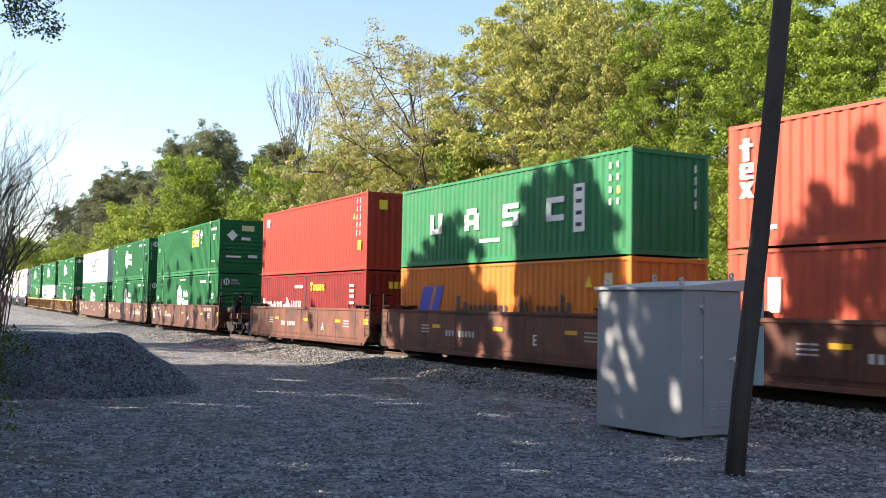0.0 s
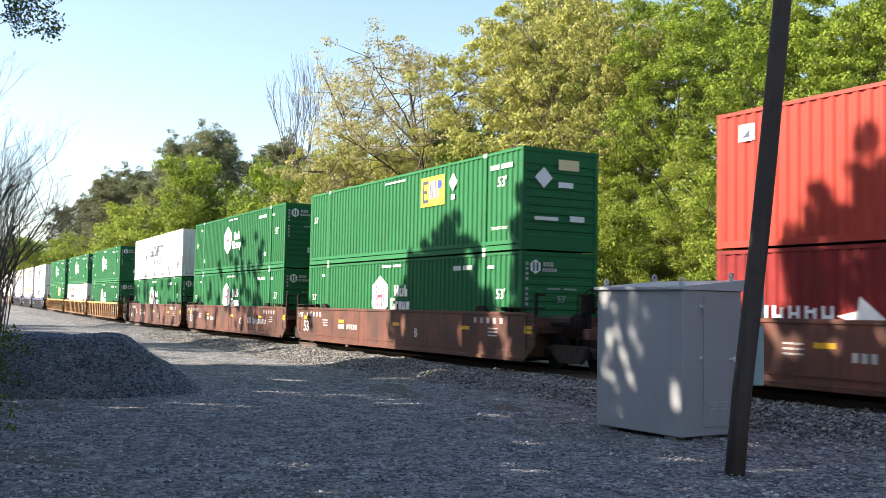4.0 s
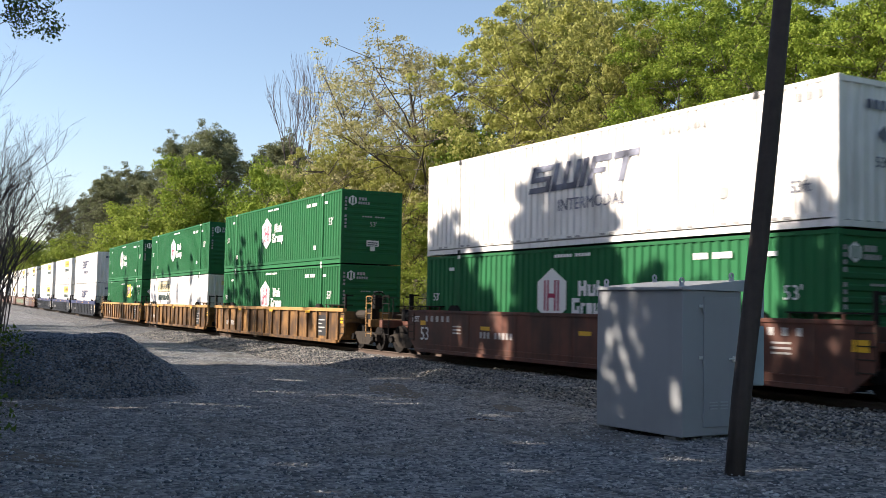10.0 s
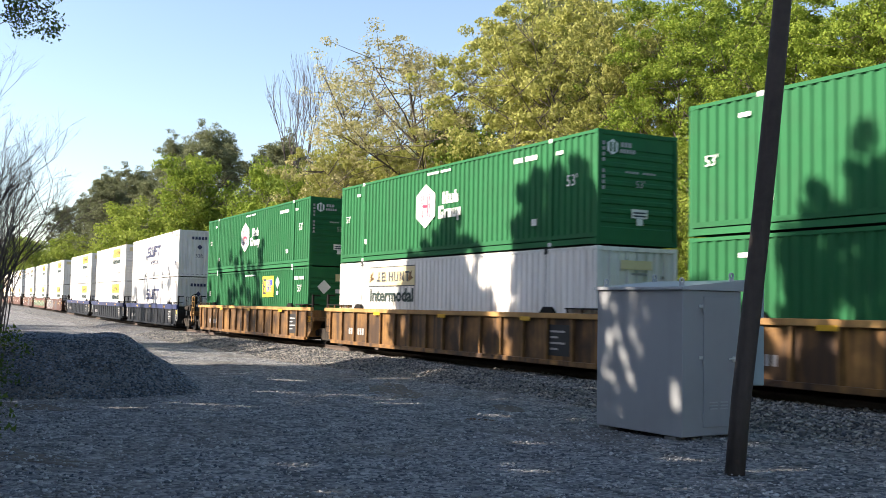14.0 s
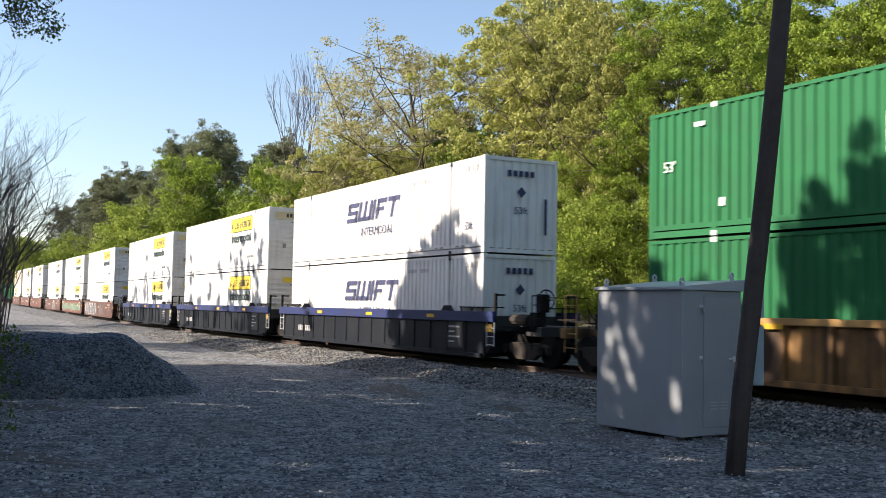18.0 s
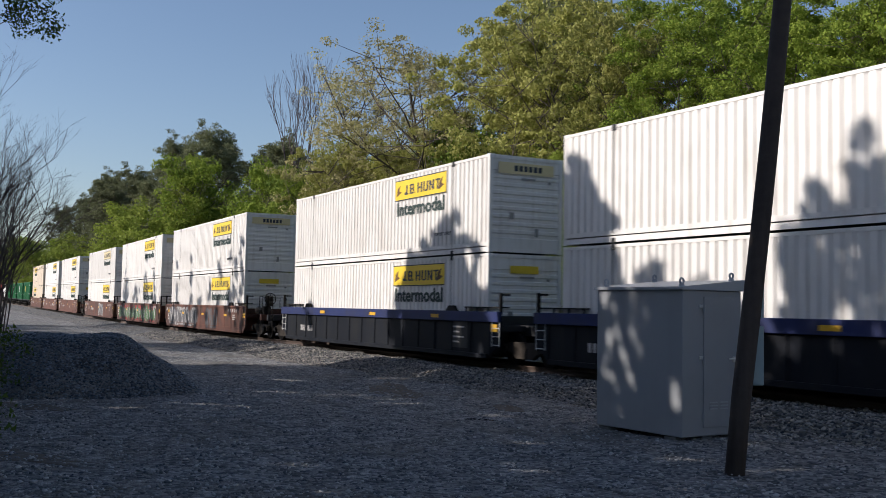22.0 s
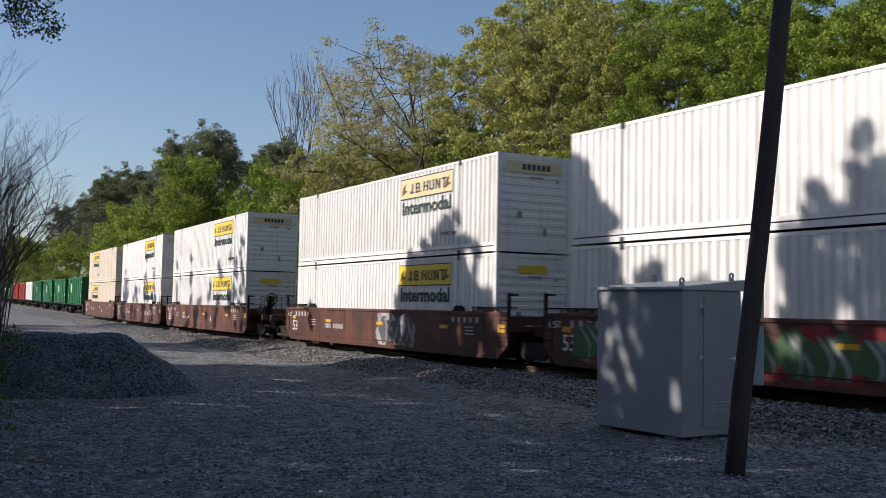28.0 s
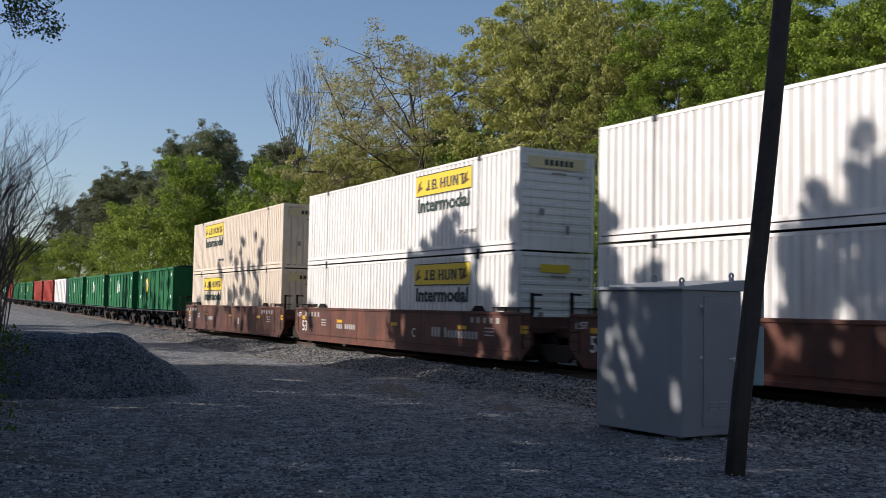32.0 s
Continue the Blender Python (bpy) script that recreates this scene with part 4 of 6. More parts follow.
rng = random.Random(9)
spots = []
for _ in range(26000):                            # thick near the lens, thinner away
    k = 5.5 + 26 * rng.random() ** 1.5
    a = radians(rng.uniform(33, 86))
    x, y = -math.sin(a) * k, math.cos(a) * k
    if y < track(x)[0] - 3.2:
        spots.append((x, y, yard_height(x, y) + 0.004))
loose_stones("yard_gravel", "loose grey crushed stones scattered over the yard", spots, 0.014, 0.042, 1)
spots = []
for _ in range(22000):
    x = -9 - 55 * rng.random() ** 1.3
    a = rng.uniform(-4.0, -0.9)
    y, rise = track(x)
    h = np.interp(a, [-4.2, -3.4, -2.6, -2.0, 0], [-0.50, -0.40, -0.22, -0.17, -0.17])
    w = 0.13 * noise.noise(Vector((x * 0.9, a * 2.0, 1.7)))
    spots.append((x, y + a + w * 1.5, RAIL + rise + h + w * 0.5 + 0.012))
loose_stones("ballast_stones", "coarse grey ballast stones on the track shoulder", spots, 0.025, 0.065, 2, material=DARKSTONE)
spots = []
mound = bpy.data.objects["gravel_mound"]
for pgon in mound.data.polygons:
    for _ in range(6):
        if pgon.center.z > -0.02:
            v = [mound.data.vertices[i].co for i in pgon.vertices]
            u, w = rng.random(), rng.random()
            q = v[0].lerp(v[1], u).lerp(v[3].lerp(v[2], u), w)
            spots.append((mound.matrix_basis @ q)[:])
loose_stones("mound_stones", "coarse blue-grey stones covering the gravel mound", spots, 0.02, 0.052, 3, material=HEAPSTONE)


# ---- puddle in the wheel track ----
def puddle(x, y, a, b, seed):
    rng = random.Random(seed)
    pts = [(a * math.cos(k * 0.449) * rng.uniform(0.75, 1.1), b * math.sin(k * 0.449) * rng.uniform(0.75, 1.1)) for k in range(14)]
    o = tagged(new("puddle", Build().prism(pts, "z", -0.05, 0.0).mesh("puddle", WET)), "shallow dark puddle of muddy water", "puddle", kind="structure")
    o.matrix_basis = pose(x, y, yard_height(x, y) + 0.006, 0, 0, 28)
    return o


WET = mat("muddy water", (0.030, 0.026, 0.020), 0.12, grain=0.3, scale=3)
puddle(-15.9, 10.2, 0.4, 0.2, 1)
MUD = mat("damp brown earth", (0.085, 0.064, 0.045), 0.9, grain=0.6, scale=14, bump=0.9, dirt=(0.16, 0.15, 0.14), dirt_amount=0.7, dirt_scale=9)


def mud_patch(x, y, a, b, turn, seed):
    """Damp earth showing through the stones."""
    rng = random.Random(seed)
    turn = radians(turn)
    edge = [rng.uniform(0.7, 1.1) for _ in range(24)]
    verts, faces = [], []
    for ring in range(6):
        for k in range(24):
            u, v = a * math.cos(k * 0.2618) * edge[k] * ring / 5, b * math.sin(k * 0.2618) * edge[k] * ring / 5
            px, py = x + u * math.cos(turn) - v * math.sin(turn), y + u * math.sin(turn) + v * math.cos(turn)
            verts.append((px, py, yard_height(px, py) + 0.004 - 0.05 * (ring == 5)))
    for ring in range(5):
        faces += [(ring * 24 + k, ring * 24 + (k + 1) % 24, ring * 24 + 24 + (k + 1) % 24, ring * 24 + 24 + k) for k in range(24)]
    tagged(new("mud_patch", mesh_of("mud_patch", verts, faces, MUD, True)), "damp brown earth patch in the gravel", "mud", kind="structure")


mud_patch(-22.4, 11.8, 3.2, 0.75, -18, 5)
mud_patch(-17.4, 11.9, 0.9, 0.35, -14, 6)
# brown litter on the left, also added to imitate the dim corner of the view
mud_patch(-21.0, 3.0, 2.2, 0.5, 30, 7)
mud_patch(-14.4, 1.7, 2.0, 0.7, 40, 8)

# ---- containers ----
def corrugated(x0, x1, z0, z1, y, depth, pitch, out, prof4=(0.30, 0.45, 0.80)):
    """A wall of upright trapezoid ribs from x0 to x1; out: -1 towards -y."""
    n = max(1, round((x1 - x0) / pitch))
    p = (x1 - x0) / n
    prof = []
    for i in range(n):
        a = x0 + i * p
        prof += [(a, 0), (a + prof4[0] * p, 0), (a + prof4[1] * p, depth), (a + prof4[2] * p, depth)]
    prof.append((x1, 0))
    verts = [(x, y - out * d, z) for x, d in prof for z in (z0, z1)]
    return Build().add(verts, [(2 * i, 2 * i + 2, 2 * i + 3, 2 * i + 1) for i in range(len(prof) - 1)])


def end_ribs(y0, y1, z0, z1, x, depth, count, out, upright=True):
    """An end wall of ribs, upright or lying."""
    prof = []
    a0, a1 = (y0, y1) if upright else (z0, z1)
    p = (a1 - a0) / count
    for i in range(count):
        a = a0 + i * p
        prof += [(a, 0), (a + 0.35 * p, 0), (a + 0.48 * p, depth), (a + 0.87 * p, depth)]
    prof.append((a1, 0))
    if upright:
        verts = [(x - out * d, a, z) for a, d in prof for z in (z0, z1)]
    else:
        verts = [(x - out * d, y, a) for a, d in prof for y in (y0, y1)]
    return Build().add(verts, [(2 * i, 2 * i + 2, 2 * i + 3, 2 * i + 1) for i in range(len(prof) - 1)])


def container(label, paint, length, width, height, front="ribs", inner=None, fit=None, pitch=0.28, depth=0.036, skirt=False, prof4=None):
    """A shipping container; x along it, floor at z = 0, near side at -y."""
    c = thing("shipping_container", label, "container", "containers on the train")
    a, w, h = length / 2, width / 2, height
    fit = fit or paint
    if not prof4:
        prof4, depth = ((0.26, 0.48, 0.76), 0.036) if length < 13 else ((0.36, 0.48, 0.88), 0.038)
    for s in (-1, 1):
        part("side_panel", corrugated(-a + 0.14, a - 0.14, 0.16 if not skirt else 0.30, h - 0.09, s * (w - 0.012), depth, pitch, s, prof4), paint, c)
        part("bottom_rail", Build().box(-a + 0.1, a - 0.1, s * w - s * 0.05, s * (w - 0.002), 0.02, 0.16), paint, c)
        if skirt:
            part("skirt_rail", Build().box(-a + 0.1, a - 0.1, s * w - s * 0.05, s * (w - 0.004), 0.19, 0.302), paint, c)
        part("top_rail", Build().box(-a + 0.1, a - 0.1, s * w - s * 0.06, s * w, h - 0.09, h - 0.012), paint, c)
        for e in (-1, 1):
            part("corner_post", Build().box(min(e * a, e * (a - 0.15)), max(e * a, e * (a - 0.15)), min(s * w, s * (w - 0.12)), max(s * w, s * (w - 0.12)), 0.11, h - 0.11, 0.008), paint, c)
            for z in (0.0, h - 0.118):
                part("corner_casting", Build().box(min(e * (a + 0.004), e * (a - 0.17)), max(e * (a + 0.004), e * (a - 0.17)), min(s * (w + 0.004), s * (w - 0.16)), max(s * (w + 0.004), s * (w - 0.16)), z, z + 0.118, 0.01), fit, c)
    if inner:
        for s in (-1, 1):
            for e in (-1, 1):
                x = e * 6.02
                part("lift_post", Build().box(x - 0.09, x + 0.09, s * w - s * 0.07, s * (w + 0.003), 0.0, h), paint, c)
                for z in (0.0, h - 0.12):
                    part("lift_casting", Build().box(x - 0.085, x + 0.085, min(s * (w - 0.1), s * (w + 0.008)), max(s * (w - 0.1), s * (w + 0.008)), z, z + 0.12, 0.008), inner, c, "pale lift casting")
    part("roof", Build().box(-a + 0.05, a - 0.05, -w + 0.05, w - 0.05, h - 0.06, h - 0.02), paint, c)
    part("floor", Build().box(-a + 0.05, a - 0.05, -w + 0.05, w - 0.05, 0.06, 0.16), SEAM, c, "dark underside")
    for e in (-1, 1):
        x = e * (a - 0.03)
        if front == "doors" and e == 1 or front == "ribs" and e == -1:
            for y0, y1 in ((-w + 0.12, -0.01), (0.01, w - 0.12)):
                door = part("door", end_ribs(y0, y1, 0.14, h - 0.12, x, 0.03, 4, e), paint, c)
                for y in (y0 + 0.3, y1 - 0.3):
                    part("locking_bar", Build().tube((x + e * 0.02, y, 0.1), (x + e * 0.02, y, h - 0.1), 0.017, n=6), GALV, door)
        elif front == "lying" and e == 1:
            part("end_wall", end_ribs(-w + 0.12, w - 0.12, 0.35, h - 0.45, x, 0.03, 9, e, False).box(min(x, x - e * 0.02), max(x, x - e * 0.02), -w + 0.12, w - 0.12, h - 0.46, h - 0.1).box(min(x, x - e * 0.02), max(x, x - e * 0.02), -w + 0.12, w - 0.12, 0.12, 0.36), paint, c)
        else:
            part("end_wall", end_ribs(-w + 0.12, w - 0.12, 0.14, h - 0.12, x, 0.045, 8, e), paint, c)
        part("end_sill", Build().box(min(e * (a - 0.08), e * (a - 0.002)), max(e * (a - 0.08), e * (a - 0.002)), -w + 0.12, w - 0.12, 0.02, 0.14), paint, c)
        part("end_header", Build().box(min(e * (a - 0.08), e * (a - 0.002)), max(e * (a - 0.08), e * (a - 0.002)), -w + 0.12, w - 0.12, h - 0.12, h - 0.012), paint, c)
    return c


def plate(parent, name, x0, x1, z0, z1, y, material, label="", lean=0.0, thick=0.006):
    """A flat mark on the near side (facing -y)."""
    d = (z1 - z0) * lean
    return part(name, Build().prism([(x0, z0), (x1, z0), (x1 + d, z1), (x0 + d, z1)], "y", y - thick, y), material, parent, label)


def end_plate(parent, name, y0, y1, z0, z1, x, material, label="", thick=0.006):
    return part(name, Build().box(x, x + thick, y0, y1, z0, z1), material, parent, label)


L53, W53, H96, H86 = 16.154, 2.591, 2.896, 2.591


def hexagon_box():
    c = container("green 53-foot container with a white hexagon emblem", GREEN, L53, W53, H96, "lying", GALV, skirt=True)
    y = -W53 / 2 - 0.004
    cx, cz, r = -1.10, 1.65, 0.72
    hexa = [(cx + math.sin(math.radians(k * 60)) * r * 1.04, cz + math.cos(math.radians(k * 60)) * r) for k in range(6)]
    em = part("emblem", Build().prism(hexa, "y", y - 0.006, y), P_WHITE, c, "white hexagon emblem")
    for dx in (-0.34, -0.2, 0.12, 0.26):
        part("emblem_bar", Build().box(cx + dx, cx + dx + 0.075, y - 0.012, y - 0.007, cz - 0.40, cz + 0.40), P_RED, em, "crimson bar")
    part("emblem_bar", Build().box(cx - 0.12, cx + 0.12, y - 0.013, y - 0.0075, cz - 0.06, cz + 0.05), P_RED, em, "crimson bar")
    for x0, x1, z0, z1 in ((0.06, 0.17, 1.63, 2.02), (0.29, 0.40, 1.63, 2.02), (0.17, 0.29, 1.77, 1.88), (0.47, 0.57, 1.63, 1.92), (0.67, 0.77, 1.63, 1.92), (0.57, 0.67, 1.63, 1.71), (0.83, 0.92, 1.63, 2.02), (0.92, 1.05, 1.63, 1.88),
                           (-0.2, -0.09, 1.18, 1.58), (-0.09, 0.12, 1.47, 1.58), (-0.09, 0.12, 1.18, 1.28), (0.02, 0.12, 1.28, 1.38), (0.18, 0.27, 1.18, 1.46), (0.27, 0.36, 1.38, 1.46), (0.42, 0.64, 1.18, 1.46), (0.70, 0.79, 1.18, 1.46), (0.86, 0.94, 1.18, 1.46), (0.79, 0.86, 1.18, 1.26), (1.0, 1.09, 1.06, 1.46), (1.09, 1.22, 1.2, 1.46)):
        plate(c, "lettering_block", x0, x1, z0, z1, y, P_WHITE)
    for k in range(12):
        if k != 6:
            plate(c, "lettering_line", -0.99 + k * 0.13, -0.89 + k * 0.13, 2.64, 2.72, y, P_WHITE)
    for k in range(10):
        if k != 4:
            plate(c, "number_bar", 4.23 + k * 0.118, 4.31 + k * 0.118, 2.42, 2.56, y, P_WHITE)
    lettered("lettering", "53'", 0.42, P_WHITE, c, 6.75, y, 1.55)
    lettered("lettering", "53'", 0.34, P_WHITE, c, -7.6, y, 1.5)
    plate(c, "label", -6.6, -6.3, 2.42, 2.52, y, P_WHITE)
    plate(c, "label", 6.3, 6.6, 2.42, 2.52, y, P_WHITE)
    plate(c, "label", 5.15, 5.4, 0.62, 0.80, y, P_WHITE)
    plate(c, "label", -5.85, -5.7, 0.62, 0.80, y, P_WHITE)
    x = L53 / 2 + 0.004
    em = part("emblem", Build().prism([(-0.84 + 0.19 * math.sin(k * 1.0472), 2.46 + 0.2 * math.cos(k * 1.0472)) for k in range(6)], "x", x, x + 0.006), P_WHITE, c, "small white hexagon emblem")
    for yy in (-0.93, -0.81):
        part("emblem_bar", Build().box(x + 0.0065, x + 0.012, yy, yy + 0.06, 2.34, 2.58), GREEN, em)
    for k in range(3):
        end_plate(c, "lettering_block", -0.58 + k * 0.12, -0.49 + k * 0.12, 2.48, 2.60, x, P_FADED)
    for k in range(5):
        end_plate(c, "lettering_block", -0.60 + k * 0.10, -0.53 + k * 0.10, 2.33, 2.43, x, P_FADED)
    for k in range(9):
        if k != 4:
            end_plate(c, "lettering_line", -0.42 + k * 0.11, -0.34 + k * 0.11, 1.83, 1.88, x, P_FADED)
            end_plate(c, "number_bar", -1.16, -1.08, 1.38 + k * 0.14, 1.47 + k * 0.14, x, P_FADED)
    lettered("lettering", "53'", 0.26, P_FADED, c, x, -0.1, 1.48, 90)
    tag = end_plate(c, "label", -0.22, 0.30, 0.70, 0.93, x, P_WHITE, "white data plate")
    for zz in (0.74, 0.82):
        part("data_line", Build().box(x + 0.0065, x + 0.010, -0.17, 0.25, zz, zz + 0.04), P_DARK, tag)
    end_plate(c, "label", -0.06, 0.14, 0.52, 0.69, x, P_WHITE)
    return c


def square_box():
    c = container("green 53-foot container with a yellow square sign", GREEN, L53, W53, H96, "lying", GALV, skirt=True)
    y = -W53 / 2 - 0.004
    s = plate(c, "sign", 1.94, 3.54, 1.62, 2.58, y, P_YELLOW, "yellow sign")
    for x0, x1, z0, z1 in ((2.06, 2.17, 1.74, 2.46), (2.17, 2.46, 2.35, 2.46), (2.17, 2.40, 2.05, 2.15), (2.17, 2.46, 1.74, 1.85)):
        part("lettering_block", Build().box(x0, x1, y - 0.013, y - 0.0065, z0, z1), P_DARK, s, "dark block")
    for x0, x1 in ((2.54, 2.63), (2.72, 2.80), (2.88, 2.97), (3.08, 3.16)):
        part("lettering_block", Build().box(x0, x1, y - 0.013, y - 0.0065, 1.86, 2.42), P_BLUE, s, "blue block")
    part("lettering_block", Build().box(3.16, 3.38, y - 0.013, y - 0.0065, 2.16, 2.42), P_BLUE, s, "blue block")
    part("diamond", Build().prism([(4.1, 2.0), (4.36, 2.27), (4.1, 2.54), (3.84, 2.27)], "y", y - 0.006, y), P_WHITE, c, "white diamond placard")
    plate(c, "label", 4.0, 4.2, 1.72, 1.88, y, P_WHITE)
    plate(c, "lettering_line", -0.87, 0.72, 2.63, 2.69, y, P_WHITE)
    lettered("lettering", "53'", 0.42, P_WHITE, c, 6.75, y, 1.85)
    lettered("lettering", "53'", 0.34, P_WHITE, c, -7.6, y, 1.7)
    lettered("lettering", "TOP LIFT ONLY", 0.13, P_WHITE, c, 6.42, y, 0.62)
    for k in range(10):
        if k != 4:
            plate(c, "number_bar", 6.37 + k * 0.12, 6.45 + k * 0.12, 2.36, 2.5, y, P_WHITE)
    x = L53 / 2 + 0.004
    end_plate(c, "sign", -0.1, 0.6, 2.3, 2.6, x, P_PALE)
    part("diamond", Build().prism([(-0.6, 1.75), (-0.3, 2.05), (-0.6, 2.35), (-0.9, 2.05)], "x", x, x + 0.006), P_WHITE, c, "white diamond placard")
    for yy, zz, wd, hh in ((-0.1, 1.8, 0.5, 0.16), (0.3, 0.85, 0.5, 0.16), (-0.9, 0.85, 0.8, 0.1)):
        end_plate(c, "label", yy, yy + wd, zz, zz + hh, x, P_WHITE)
    return c


GREYSEAM = mat("grey seam", (0.3, 0.29, 0.27), 0.6)


def slanted_box(paint, faded):
    c = container("white 53-foot container with a slanted dark wordmark", paint, L53, W53, H96, "ribs0", None, skirt=True, depth=0.042, prof4=(0.74, 0.80, 0.92))
    y = -W53 / 2 - 0.004
    ink = P_NAVY if not faded else mat("worn grey wordmark", (0.085, 0.09, 0.125), 0.6, grain=0.5, scale=4, dirt=(0.45, 0.46, 0.55), dirt_amount=0.7, dirt_scale=1.6)
    x = -2.25
    for wd, bars in ((0.95, [(0, 0.95, 0.62, 0.8), (0, 0.95, 0.32, 0.47), (0, 0.95, 0, 0.17), (0, 0.2, 0.47, 0.8), (0.75, 0.95, 0, 0.47)]), (1.15, [(0, 0.2, 0, 0.8), (0.48, 0.68, 0, 0.8), (0.95, 1.15, 0, 0.8), (0, 1.15, 0, 0.17)]),
                     (0.22, [(0, 0.22, 0, 0.8)]), (0.8, [(0, 0.2, 0, 0.8), (0, 0.8, 0.62, 0.8), (0, 0.65, 0.32, 0.46)]), (0.95, [(0.36, 0.58, 0, 0.8), (0, 0.95, 0.62, 0.8)])):
        for x0, x1, z0, z1 in bars:
            s = 0.3
            part("wordmark_bar", Build().prism([(x + x0 + z0 * s, 1.49 + z0 * 0.9), (x + x1 + z0 * s, 1.49 + z0 * 0.9), (x + x1 + z1 * s, 1.49 + z1 * 0.9), (x + x0 + z1 * s, 1.49 + z1 * 0.9)], "y", y - 0.006, y), ink, c)
        x += (wd + 0.14) * 0.95
    lettered("lettering", "INTERMODAL", 0.44, ink, c, -0.88, y, 0.94)
    lettered("lettering", "53ft", 0.34, ink, c, 6.9, y, 0.72)
    e = L53 / 2 + 0.004
    for k in range(5):
        end_plate(c, "wordmark_bar", -0.5 + k * 0.2, -0.36 + k * 0.2, 2.32, 2.5, e, ink)
    part("diamond", Build().prism([(0.0, 1.68), (0.16, 1.85), (0.0, 2.02), (-0.16, 1.85)], "x", e, e + 0.006), ink, c)
    lettered("lettering", "53ft", 0.3, ink, c, e, -0.25, 1.2, 90)
    end_plate(c, "number_bar", 0.82, 0.92, 0.6, 1.7, e, ink)
    for xx in (6.02, -6.05):
        plate(c, "lift_seam", xx, xx + 0.05, 0.2, 2.8, y + 0.003, GREYSEAM)
        plate(c, "lift_casting", xx - 0.06, xx + 0.1, 2.74, 2.9, y, SEAM)
        plate(c, "lift_casting", xx - 0.06, xx + 0.1, 0.0, 0.12, y, SEAM)
    for k in range(11):
        plate(c, "slot", -7.3 + 1.37 * k, -7.1 + 1.37 * k, 0.21, 0.26, y - 0.001, GREYSEAM)
        plate(c, "slot", -6.95 + 1.37 * k, -6.75 + 1.37 * k, 0.21, 0.26, y - 0.001, GREYSEAM)
    for xx in (7.1, 7.35, 7.6):
        plate(c, "label", xx, xx + 0.12, 2.5, 2.66, y, GREYSEAM)
    for k in range(9):
        if k != 4:
            plate(c, "number_bar", 3.2 + k * 0.16, 3.29 + k * 0.16, 2.4, 2.52, y, P_FADED)
    plate(c, "label", 5.0, 5.25, 0.78, 1.0, y, P_FADED)
    return c


